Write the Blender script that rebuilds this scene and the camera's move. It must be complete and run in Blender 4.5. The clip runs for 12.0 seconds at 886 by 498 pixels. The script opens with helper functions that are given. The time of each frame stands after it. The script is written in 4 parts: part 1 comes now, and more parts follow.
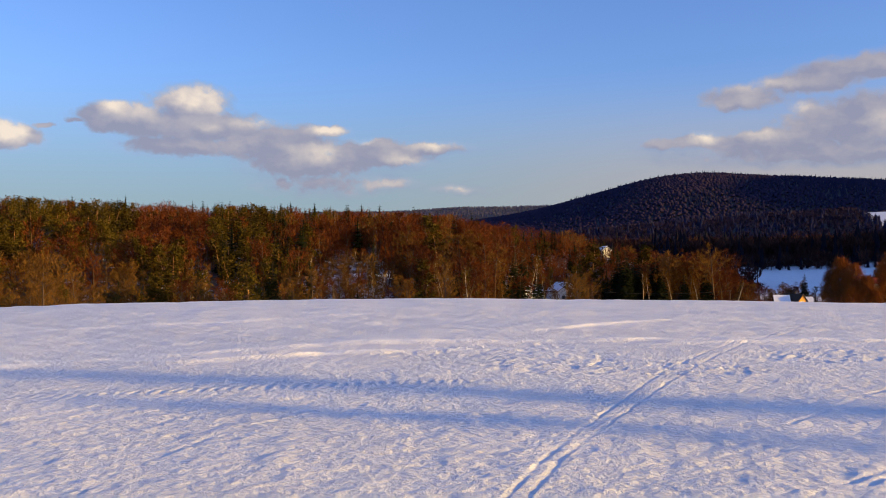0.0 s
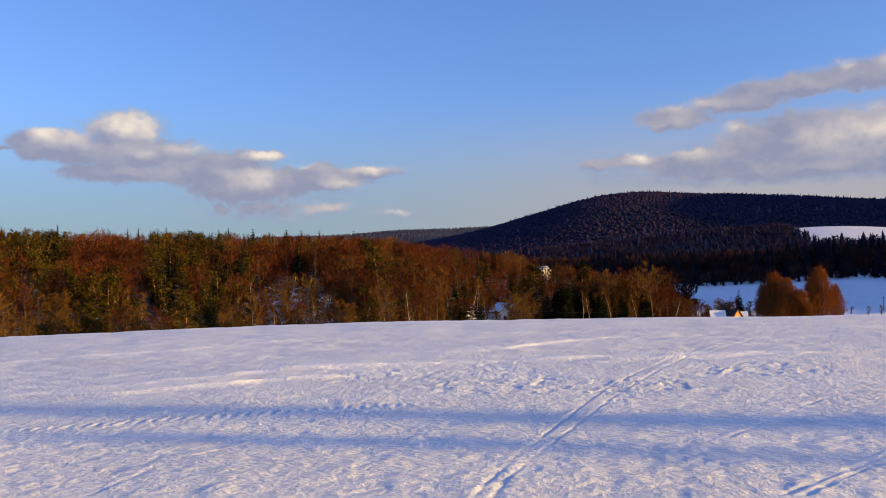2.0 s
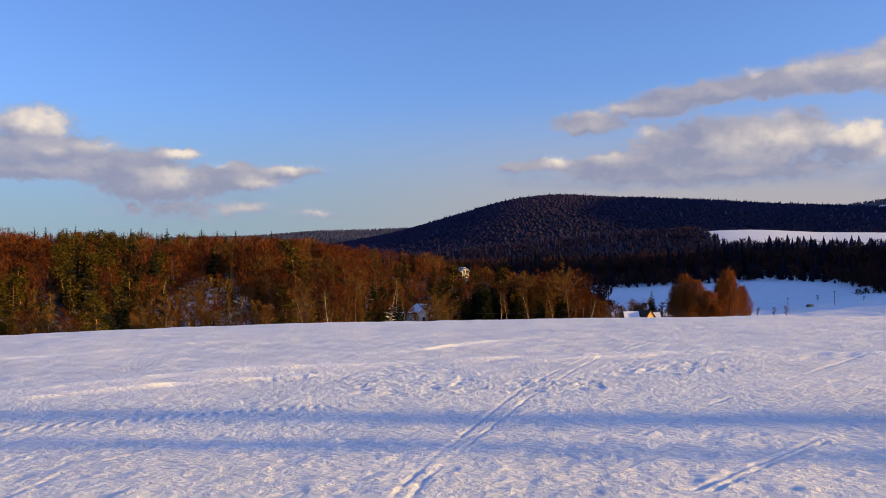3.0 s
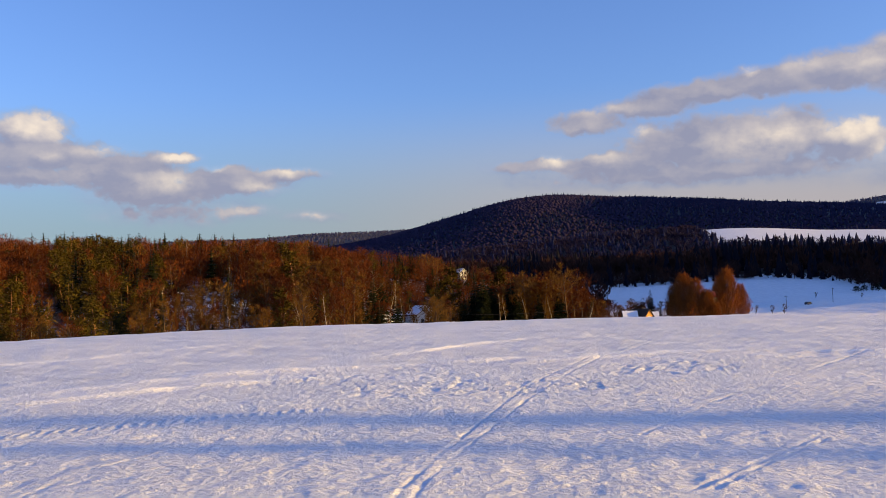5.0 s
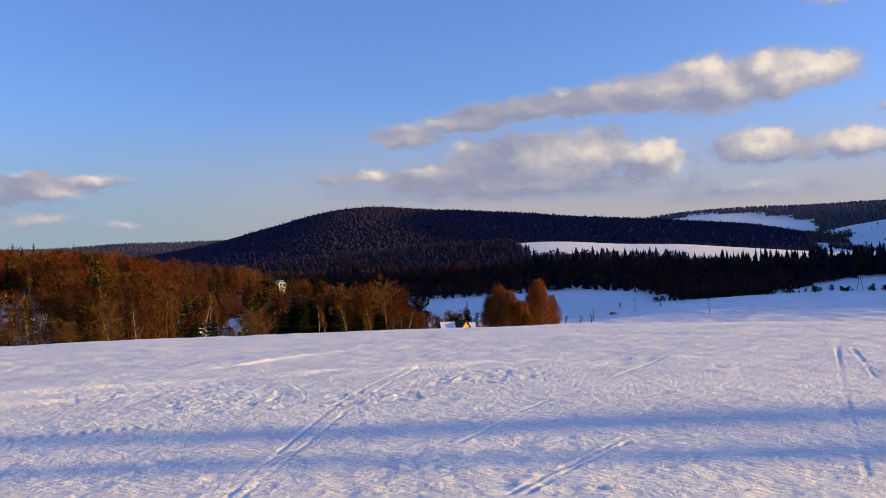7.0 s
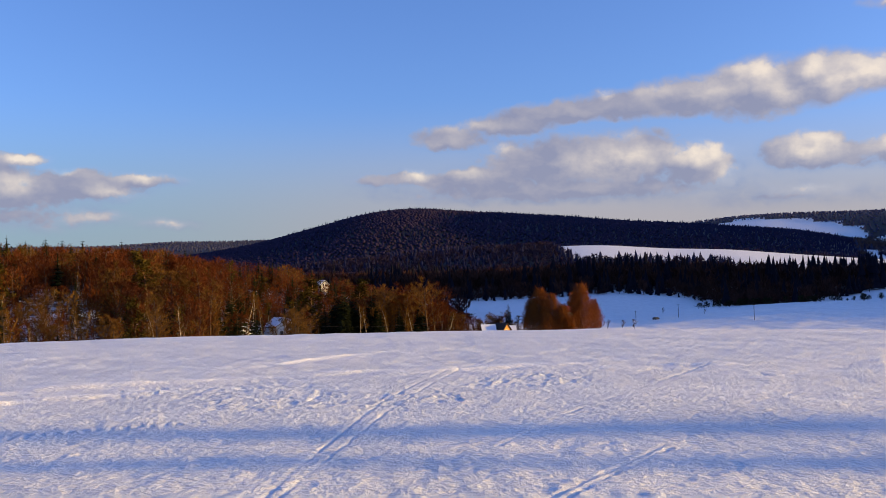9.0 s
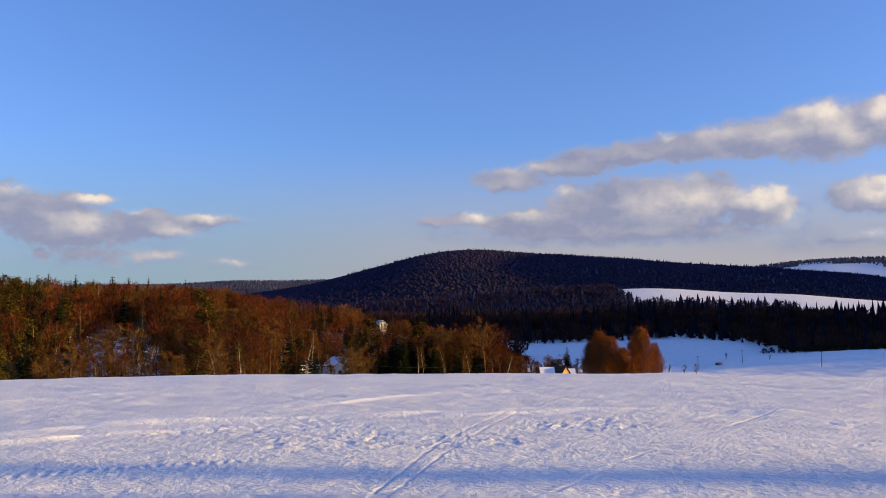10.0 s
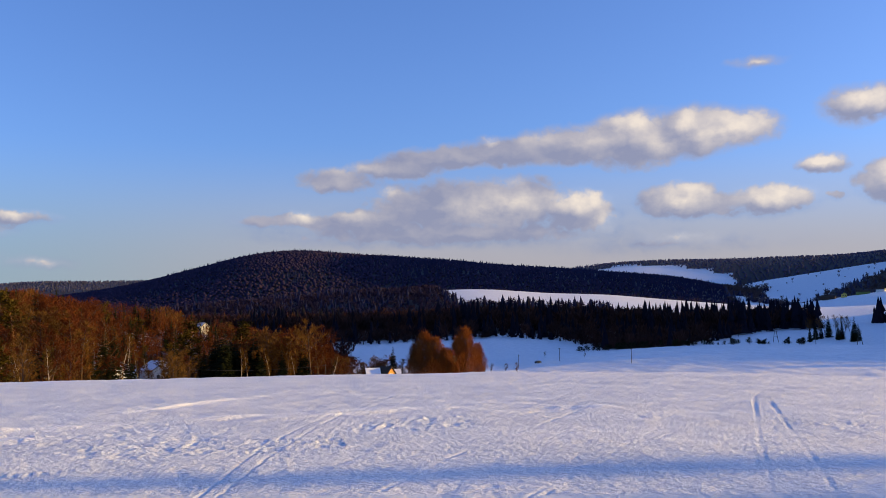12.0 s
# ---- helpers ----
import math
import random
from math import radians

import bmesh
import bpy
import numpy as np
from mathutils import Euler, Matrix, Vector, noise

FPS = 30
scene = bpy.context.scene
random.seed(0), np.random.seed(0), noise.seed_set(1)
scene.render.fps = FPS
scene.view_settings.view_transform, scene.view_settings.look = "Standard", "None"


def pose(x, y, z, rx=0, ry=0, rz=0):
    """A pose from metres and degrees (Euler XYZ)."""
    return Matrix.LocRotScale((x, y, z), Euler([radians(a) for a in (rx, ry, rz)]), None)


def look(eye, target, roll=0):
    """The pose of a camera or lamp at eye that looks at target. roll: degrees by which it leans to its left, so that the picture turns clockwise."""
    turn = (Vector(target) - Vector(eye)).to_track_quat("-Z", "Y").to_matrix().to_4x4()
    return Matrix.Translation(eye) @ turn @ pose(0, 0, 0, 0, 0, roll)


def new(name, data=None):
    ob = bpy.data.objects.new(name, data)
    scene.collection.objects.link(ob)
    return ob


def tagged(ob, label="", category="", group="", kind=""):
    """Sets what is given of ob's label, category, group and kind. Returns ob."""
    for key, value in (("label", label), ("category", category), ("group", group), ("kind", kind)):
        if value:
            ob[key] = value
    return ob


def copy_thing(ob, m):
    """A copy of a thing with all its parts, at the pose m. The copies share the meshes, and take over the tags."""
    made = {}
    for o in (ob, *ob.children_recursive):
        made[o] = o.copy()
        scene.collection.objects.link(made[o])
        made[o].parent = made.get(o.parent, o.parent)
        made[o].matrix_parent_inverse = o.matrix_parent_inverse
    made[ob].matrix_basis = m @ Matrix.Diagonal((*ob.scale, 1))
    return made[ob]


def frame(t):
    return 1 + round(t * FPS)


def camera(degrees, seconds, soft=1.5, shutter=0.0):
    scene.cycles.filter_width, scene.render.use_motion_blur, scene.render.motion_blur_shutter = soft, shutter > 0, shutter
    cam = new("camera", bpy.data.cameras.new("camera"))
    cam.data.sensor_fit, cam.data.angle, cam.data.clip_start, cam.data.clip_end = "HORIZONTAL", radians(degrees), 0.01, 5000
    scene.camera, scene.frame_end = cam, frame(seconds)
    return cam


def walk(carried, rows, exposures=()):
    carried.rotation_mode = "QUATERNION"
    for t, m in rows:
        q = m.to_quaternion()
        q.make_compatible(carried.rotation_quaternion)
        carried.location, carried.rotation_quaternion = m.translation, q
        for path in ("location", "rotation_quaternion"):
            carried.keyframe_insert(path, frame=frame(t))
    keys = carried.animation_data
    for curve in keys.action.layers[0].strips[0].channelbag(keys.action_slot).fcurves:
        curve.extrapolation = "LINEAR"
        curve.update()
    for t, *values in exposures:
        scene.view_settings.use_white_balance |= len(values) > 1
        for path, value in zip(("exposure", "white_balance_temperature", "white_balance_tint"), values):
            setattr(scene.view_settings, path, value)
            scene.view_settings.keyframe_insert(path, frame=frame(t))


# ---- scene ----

# The camera turns by hand where it stands, at eye height over a snowy field.
EYE = 1.65
cam = camera(51.1, 12.0, soft=0.9)
walk(cam, [
    (0.0, pose(0, 0, EYE, 90.65, -0.00, 0.00)),
    (0.5, pose(0, 0, EYE, 91.04, 0.17, -0.77)),
    (1.0, pose(0, 0, EYE, 92.06, 0.95, 0.85)),
    (1.5, pose(0, 0, EYE, 92.09, 0.79, -0.17)),
    (2.0, pose(0, 0, EYE, 92.01, 1.24, -3.63)),
    (2.5, pose(0, 0, EYE, 91.95, 1.15, -6.91)),
    (3.0, pose(0, 0, EYE, 91.98, 1.14, -8.64)),
    (5.0, pose(0, 0, EYE, 92.07, 1.76, -8.74)),
    (5.5, pose(0, 0, EYE, 92.09, 1.47, -8.98)),
    (6.0, pose(0, 0, EYE, 91.99, 1.94, -13.03)),
    (6.5, pose(0, 0, EYE, 92.49, 2.49, -16.36)),
    (7.0, pose(0, 0, EYE, 92.45, 1.85, -19.85)),
    (7.2, pose(0, 0, EYE, 92.47, 1.67, -20.39)),
    (8.8, pose(0, 0, EYE, 92.38, 1.09, -19.55)),
    (9.0, pose(0, 0, EYE, 92.64, 1.02, -17.30)),
    (9.5, pose(0, 0, EYE, 95.36, 1.13, -13.77)),
    (10.0, pose(0, 0, EYE, 95.22, 0.21, -13.72)),
    (10.5, pose(0, 0, EYE, 95.15, -0.19, -15.14)),
    (11.0, pose(0, 0, EYE, 95.20, 0.32, -17.60)),
    (11.5, pose(0, 0, EYE, 95.21, 0.28, -21.14)),
    (12.0, pose(0, 0, EYE, 95.19, 0.78, -24.39)),
], exposures=[(0.0, 0.72, 6800, 10), (2.5, 0.71, 6620, 10), (5.5, 0.75, 6850, 10), (7.0, 0.72, 6650, 10), (9.5, 0.71, 6500, 10), (12.0, 0.71, 6450, 10)])

# ---- light ----
SUN_AZ, SUN_EL = 110.0, 9.5          # compass degrees clockwise from +y, degrees over the horizon
sun_data = bpy.data.lights.new("sun", "SUN")
sun_data.energy, sun_data.angle, sun_data.color = 5.0, radians(0.55), (1.0, 0.64, 0.13)
sun = new("sun", sun_data)
sun_way = Vector((math.sin(radians(SUN_AZ)) * math.cos(radians(SUN_EL)), math.cos(radians(SUN_AZ)) * math.cos(radians(SUN_EL)), math.sin(radians(SUN_EL))))
sun.matrix_world = look(sun_way * 300, (0, 0, 0))

world = bpy.data.worlds.new("sky")
scene.world = world
world.use_nodes = True
wn, wl = world.node_tree.nodes, world.node_tree.links
wn.clear()


def wmath(op, a, b=None, clamp=False):
    n = wn.new("ShaderNodeMath")
    n.operation, n.use_clamp = op, clamp
    for i, v in enumerate((a, b)):
        if v is None:
            continue
        if isinstance(v, (int, float)):
            n.inputs[i].default_value = v
        else:
            wl.new(v, n.inputs[i])
    return n.outputs[0]


def wrange(v, lo, hi, a=0.0, b=1.0):
    n = wn.new("ShaderNodeMapRange")
    n.interpolation_type = "SMOOTHSTEP"
    wl.new(v, n.inputs["Value"])
    for key, x in (("From Min", lo), ("From Max", hi), ("To Min", a), ("To Max", b)):
        n.inputs[key].default_value = x
    return n.outputs["Result"]


# Clouds: azimuth, elevation, half width, half height (degrees), weight; then their heads that the sun catches.
CLOUDS = (
    (-19.1, 8.2, 2.61, 0.96, 1), (-15.2, 9.3, 2.31, 1.04, 1), (-14.6, 7.9, 4.62, 1.04, 1), (-15.8, 6.7, 3.71, 0.68, 0.9), (-10.2, 7.0, 4.02, 1.16, 1),
    (-8.3, 5.8, 4.02, 0.96, 0.9), (-4.3, 6.4, 3.61, 0.96, 1), (-1.1, 6.8, 2.81, 0.44, 0.8), (-7.3, 4.7, 4.22, 0.84, 0.5), (-9.7, 4.7, 0.76, 0.4, 0.6),
    (-3.7, 4.7, 2.21, 0.5, 0.5), (-25.3, 6.9, 1.91, 0.84, 1), (-23.2, 7.6, 0.68, 0.2, 0.6), (-21.7, 7.9, 0.56, 0.18, 0.6), (0.9, 4.3, 1.71, 0.36, 0.4),
    (-7.1, 7.8, 1.41, 0.44, 0.9),
)
CLOUDS_EAST = (
    (17.9, 9.4, 2.48, 0.73, 0.9), (21.6, 10.1, 2.9, 0.62, 1.0), (24.8, 10.75, 3.39, 0.66, 1), (29.0, 11.05, 3.65, 0.84, 1), (32.8, 11.3, 3.91, 1.1, 1),
    (36.5, 11.4, 3.13, 1.62, 1), (40.0, 11.7, 2.87, 1.43, 1), (42.3, 11.8, 2.48, 1.04, 1), (25.0, 7.8, 5.21, 1.51, 1), (29.1, 7.9, 3.39, 1.62, 0.9),
    (32.9, 7.3, 2.35, 1.2, 1), (19.7, 6.9, 3.91, 0.73, 0.95), (15.3, 6.9, 3.65, 0.52, 0.6), (24.9, 6.1, 10.95, 0.78, 0.75), (39.2, 7.7, 2.87, 1.1, 1),
    (41.6, 7.0, 1.3, 0.47, 0.5), (44.1, 7.5, 2.48, 0.94, 1), (38.8, 5.6, 1.96, 0.39, 0.4),
)
CLOUDS_FAR = (
    (43.7, 15.5, 1.4, 0.3, 0.35), (49.3, 12.5, 2.1, 1.0, 1.0), (47.2, 9.4, 1.4, 0.55, 0.85), (50.6, 8.2, 1.9, 1.2, 0.95), (47.7, 7.6, 0.6, 0.3, 0.6),
    (38.0, 5.2, 7.0, 0.6, 0.3), (60.0, 10.0, 5.0, 1.5, 1.0), (-40.0, 9.0, 6.0, 1.5, 1.0), (78.0, 13.0, 8.0, 2.0, 1.0),
)
HEADS = (
    (-15.3, 9.6, 2.01, 0.84, 1), (-13.9, 9.3, 0.8, 0.56, 1), (-19.6, 9.0, 1.0, 0.48, 0.8), (-25.2, 7.1, 1.0, 0.88, 1), (-7.6, 6.5, 1.41, 0.56, 0.8),
    (-7.1, 7.8, 1.1, 0.32, 0.9), (-4.8, 7.3, 0.6, 0.2, 0.7), (-2.4, 6.1, 1.2, 0.4, 0.7), (-0.6, 7.0, 1.41, 0.28, 0.6), (-14.1, 7.9, 0.72, 0.24, 0.4),
    (-11.2, 8.3, 1.81, 0.28, 0.45), (-17.6, 8.9, 1.41, 0.6, 0.6), (-12.4, 6.9, 1.61, 0.36, 0.3), (0.9, 4.3, 1.0, 0.26, 0.45), (-3.5, 4.7, 1.2, 0.32, 0.4),
)
HEADS_EAST = (
    (36.3, 12.5, 1.69, 0.83, 0.95), (42.0, 11.9, 2.48, 1.2, 1), (39.6, 12.4, 0.94, 0.73, 1), (37.9, 11.3, 1.83, 1.17, 0.6), (34.3, 11.8, 1.83, 0.89, 0.5),
    (27.6, 11.8, 0.52, 0.29, 0.9), (30.5, 11.9, 1.3, 0.47, 0.55), (18.8, 10.2, 1.83, 0.42, 0.45), (17.4, 9.1, 1.83, 0.31, 0.3), (32.9, 8.0, 2.09, 0.73, 0.95),
    (34.4, 6.9, 0.68, 0.78, 0.8), (28.8, 7.9, 1.96, 0.89, 0.75), (26.8, 7.7, 2.09, 0.78, 0.6), (28.6, 9.3, 0.94, 0.47, 0.5), (21.1, 8.7, 0.94, 0.31, 0.6),
    (15.7, 7.2, 0.68, 0.37, 0.7), (19.1, 7.3, 1.56, 0.31, 0.5), (39.3, 8.1, 1.83, 0.89, 1), (44.2, 7.8, 2.09, 0.78, 1), (38.8, 5.6, 1.56, 0.34, 0.4),
)
HEADS_FAR = (
    (49.6, 12.8, 1.6, 0.7, 0.95), (47.1, 9.6, 1.2, 0.4, 0.9), (50.9, 8.6, 1.5, 0.8, 0.9), (43.7, 15.5, 1.0, 0.2, 0.5), (60.5, 10.6, 3.5, 1.0, 0.9),
    (-39.0, 9.6, 4.0, 1.0, 0.9),
)
coords = wn.new("ShaderNodeTexCoord")
split = wn.new("ShaderNodeSeparateXYZ")
wl.new(coords.outputs["Generated"], split.inputs[0])
azimuth = wmath("MULTIPLY", wmath("ARCTAN2", split.outputs[0], split.outputs[1]), 57.29578)
elevation = wmath("MULTIPLY", wmath("ARCSINE", split.outputs[2]), 57.29578)
flat = wn.new("ShaderNodeCombineXYZ")
wl.new(azimuth, flat.inputs[0])
wl.new(elevation, flat.inputs[1])


def shifted(v, d):
    n = wn.new("ShaderNodeVectorMath")
    n.operation = "ADD"
    wl.new(v, n.inputs[0])
    n.inputs[1].default_value = d
    return n.outputs[0]


def fbm(v, scale, detail, rough, stretch=(1, 1, 1)):
    m = wn.new("ShaderNodeMapping")
    m.inputs["Scale"].default_value = stretch
    wl.new(v, m.inputs[0])
    n = wn.new("ShaderNodeTexNoise")
    n.inputs["Scale"].default_value, n.inputs["Detail"].default_value, n.inputs["Roughness"].default_value = scale, detail, rough
    wl.new(m.outputs[0], n.inputs["Vector"])
    return n.outputs[0]


def heap(v, clouds, size, blend):
    """How deep inside the heaped clouds a direction lies, without their puffs."""
    best = None
    for az, el, a, b, weight in clouds:
        m = wn.new("ShaderNodeMapping")
        m.vector_type = "TEXTURE"
        m.inputs["Location"].default_value = (az, el, 0)
        m.inputs["Scale"].default_value = (a * size, b * size, 1)
        wl.new(v, m.inputs[0])
        n = wn.new("ShaderNodeVectorMath")
        n.operation = "LENGTH"
        wl.new(m.outputs[0], n.inputs[0])
        here = wmath("MULTIPLY", wmath("SUBTRACT", 1.25, n.outputs["Value"]), weight)
        best = here if best is None else wmath("SMOOTH_MAX", best, here)
        if best is not here:
            best.node.inputs[2].default_value = blend
    return best


def billow(v, scale, detail):
    """Rounded bumps with creases between them."""
    return wmath("ABSOLUTE", wmath("SUBTRACT", wmath("MULTIPLY", fbm(v, scale, detail, 0.5, (1, 1.2, 1)), 2.0), 1.0))


def puffs(v, detail):
    return wmath("ADD", wmath("MULTIPLY", billow(v, 0.42, detail), 0.95), wmath("ADD", wmath("MULTIPLY", billow(shifted(v, (31, 7, 0)), 1.0, detail), 0.42), wmath("MULTIPLY", billow(shifted(v, (3, 57, 0)), 2.3, detail), 0.20)))


view = shifted(flat.outputs[0], (0.0, 0.0, 0.0))
warp = wn.new("ShaderNodeVectorMath")                   # ragged outlines
warp.operation = "MULTIPLY_ADD"
ragged = wn.new("ShaderNodeTexNoise")
ragged.inputs["Scale"].default_value, ragged.inputs["Detail"].default_value = 0.9, 4
wl.new(flat.outputs[0], ragged.inputs["Vector"])
centred = wn.new("ShaderNodeVectorMath")
centred.operation = "SUBTRACT"
wl.new(ragged.outputs["Color"], centred.inputs[0])
centred.inputs[1].default_value = (0.5, 0.5, 0.5)
wl.new(centred.outputs[0], warp.inputs[0])
warp.inputs[1].default_value = (1.5, 0.75, 0)
wl.new(view, warp.inputs[2])
bent = warp.outputs[0]
ALL_CLOUDS = CLOUDS + CLOUDS_EAST + CLOUDS_FAR
body = heap(bent, ALL_CLOUDS, 1.0, 0.3)
heads = heap(bent, HEADS + HEADS_EAST + HEADS_FAR, 1.2, 0.3)
TOWARDS_SUN = (0.55, 0.42, 0.0)


def bulk(shape, v):
    """Depth of cloud with its puffs on."""
    return wmath("ADD", shape, wmath("MULTIPLY", wmath("SUBTRACT", puffs(v, 2), 0.24), wrange(shape, -0.12, 0.4, 0.0, 0.75)))


here = bulk(body, view)
beyond = bulk(heap(shifted(bent, TOWARDS_SUN), ALL_CLOUDS, 1.0, 0.3), shifted(view, TOWARDS_SUN))
facing = wmath("SUBTRACT", here, beyond)
veil = wmath("MULTIPLY", wrange(elevation, 12.0, 3.5), wrange(azimuth, -14.0, 20.0, 0.70, 0.97))          # thin haze low over the horizon
thick = wrange(here, -0.12, 0.50)
cover = wmath("MAXIMUM", thick, veil)
warm = wrange(heads, -0.15, 1.10)
lit = wmath("ADD", wmath("MULTIPLY", warm, 0.52), wmath("MULTIPLY", facing, wmath("ADD", wmath("MULTIPLY", warm, 0.62), 0.17)))
lit = wmath("ADD", wmath("ADD", lit, 0.04), wmath("MULTIPLY", wmath("SUBTRACT", fbm(bent, 0.5, 3, 0.5, (0.7, 1.6, 1)), 0.48), 0.6), True)
sky = wn.new("ShaderNodeTexSky")
sky.sky_type, sky.sun_disc, sky.sun_elevation, sky.sun_rotation = "NISHITA", False, radians(SUN_EL), radians(SUN_AZ)
sky.air_density, sky.dust_density, sky.ozone_density = 1.0, 1.2, 3.0
sky_light = wn.new("ShaderNodeBackground")
sky_light.inputs["Strength"].default_value = 0.124
tint = wn.new("ShaderNodeMix")
tint.data_type, tint.blend_type = "RGBA", "MULTIPLY"
tint.inputs["Factor"].default_value = 1.0
tint.inputs[7].default_value = (0.84, 0.955, 1.43, 1)
wl.new(sky.outputs[0], tint.inputs[6])
wl.new(tint.outputs[2], sky_light.inputs[0])
shades = wn.new("ShaderNodeMix")
shades.data_type = "RGBA"
shades.inputs[6].default_value, shades.inputs[7].default_value = (0.315, 0.325, 0.45, 1), (1.0, 0.86, 0.71, 1)
wl.new(lit, shades.inputs["Factor"])
cloud_light = wn.new("ShaderNodeBackground")
cloud_light.inputs["Strength"].default_value = 0.57
haze = wn.new("ShaderNodeMix")
haze.data_type = "RGBA"
haze.inputs[6].default_value, haze.inputs[7].default_value = (0.29, 0.405, 0.475, 1), (0.485, 0.44, 0.46, 1)
wl.new(wrange(azimuth, -12.0, 24.0), haze.inputs["Factor"])
low_sky = wn.new("ShaderNodeMix")
low_sky.data_type = "RGBA"
wl.new(thick, low_sky.inputs["Factor"])
wl.new(haze.outputs[2], low_sky.inputs[6])
wl.new(shades.outputs[2], low_sky.inputs[7])
wl.new(low_sky.outputs[2], cloud_light.inputs[0])
both = wn.new("ShaderNodeMixShader")
wl.new(wmath("MULTIPLY", cover, 0.92), both.inputs[0])
wl.new(sky_light.outputs[0], both.inputs[1])
wl.new(cloud_light.outputs[0], both.inputs[2])
out = wn.new("ShaderNodeOutputWorld")
wl.new(both.outputs[0], out.inputs[0])

# ---- materials ----
def material(name, base, other=None, scale=3.0, rough=0.8, bump=0.0, bump_scale=20.0, per_thing=0.0, metal=0.0, detail=5, shine=0.25):
    """A procedural surface: two colours mixed by noise of the given scale, a fine relief, and a shift from thing to thing."""
    m = bpy.data.materials.new(name)
    m.use_nodes = True
    nt = m.node_tree
    b = nt.nodes["Principled BSDF"]
    b.inputs["Roughness"].default_value, b.inputs["Metallic"].default_value = rough, metal
    b.inputs["Specular IOR Level"].default_value = shine
    c = nt.nodes.new("ShaderNodeTexCoord")
    n = nt.nodes.new("ShaderNodeTexNoise")
    n.inputs["Scale"].default_value, n.inputs["Detail"].default_value, n.inputs["Roughness"].default_value = scale, detail, 0.6
    nt.links.new(c.outputs["Object"], n.inputs["Vector"])
    ramp = nt.nodes.new("ShaderNodeValToRGB")
    ramp.color_ramp.elements[0].position, ramp.color_ramp.elements[1].position = 0.32, 0.68
    ramp.color_ramp.elements[0].color = (*base, 1)
    ramp.color_ramp.elements[1].color = (*(other or base), 1)
    nt.links.new(n.outputs[0], ramp.inputs[0])
    last = ramp.outputs[0]
    if per_thing:
        info = nt.nodes.new("ShaderNodeObjectInfo")
        hsv = nt.nodes.new("ShaderNodeHueSaturation")
        span = nt.nodes.new("ShaderNodeMapRange")
        span.inputs["To Min"].default_value, span.inputs["To Max"].default_value = 1 - per_thing, 1 + per_thing
        nt.links.new(info.outputs["Random"], span.inputs["Value"])
        nt.links.new(span.outputs[0], hsv.inputs["Value"])
        nt.links.new(last, hsv.inputs["Color"])
        last = hsv.outputs[0]
    nt.links.new(last, b.inputs["Base Color"])
    if bump:
        f = nt.nodes.new("ShaderNodeTexNoise")
        f.inputs["Scale"].default_value, f.inputs["Detail"].default_value = bump_scale, 6
        nt.links.new(c.outputs["Object"], f.inputs["Vector"])
        r = nt.nodes.new("ShaderNodeBump")
        r.inputs["Strength"].default_value, r.inputs["Distance"].default_value = bump, 0.05
        nt.links.new(f.outputs[0], r.inputs["Height"])
        nt.links.new(r.outputs[0], b.inputs["Normal"])
    return m


M_TWIG = material("bare_twigs", (0.118, 0.032, 0.0085), (0.060, 0.018, 0.007), 0.4, 0.85, per_thing=0.3, shine=0.04)
M_TWIG_PALE = material("pale_twigs", (0.150, 0.072, 0.016), (0.095, 0.047, 0.012), 0.4, 0.85, per_thing=0.25, shine=0.04)
M_TWIG_RED = material("rust_twigs", (0.23, 0.072, 0.014), (0.16, 0.050, 0.011), 0.4, 0.85, per_thing=0.15, shine=0.04)
M_BARK = material("bark", (0.10, 0.060, 0.036), (0.055, 0.036, 0.025), 6, 0.9, 0.6, 14, 0.2)
M_BARK_PINE = material("pine_bark", (0.30, 0.14, 0.06), (0.16, 0.09, 0.05), 3, 0.9, 0.6, 12, 0.2)
M_BARK_BIRCH = material("birch_bark", (0.50, 0.42, 0.33), (0.20, 0.16, 0.12), 4, 0.8, 0.3, 12, 0.1)
M_PINE = material("pine_needles", (0.086, 0.058, 0.0075), (0.030, 0.024, 0.005), 1.2, 0.8, per_thing=0.3, shine=0.04)
M_SPRUCE = material("spruce_needles", (0.020, 0.022, 0.007), (0.009, 0.012, 0.005), 1.2, 0.8, per_thing=0.3, shine=0.04)
# The blue tint of these conifers stands in for haze.
M_FAR_SPRUCE = material("haze_tinted_conifers", (0.012, 0.011, 0.019), (0.008, 0.008, 0.014), 0.02, 0.9, shine=0.03)
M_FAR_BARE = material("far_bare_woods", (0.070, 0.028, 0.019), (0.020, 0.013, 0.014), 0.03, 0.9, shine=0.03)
# The great hill's trees: blue of the air's haze mixed into their colours.
M_HAZED_HILL_SPRUCE = material("hazed_hill_conifers", (0.022, 0.024, 0.060), (0.016, 0.018, 0.046), 0.02, 0.9, shine=0.03)
M_HAZED_HILL_BARE = material("hazed_hill_bare_woods", (0.036, 0.025, 0.050), (0.024, 0.020, 0.046), 0.012, 0.9, shine=0.03)
# Paler and bluer than real trees: distance haze painted into the ridge woods.
M_HAZED_RIDGE_WOOD = material("hazed_ridge_woods", (0.064, 0.066, 0.115), (0.050, 0.053, 0.098), 0.008, 0.9, shine=0.03)
M_HAMLET = material("hamlet_bare_trees", (0.13, 0.085, 0.075), (0.08, 0.055, 0.055), 0.05, 0.9, shine=0.05)


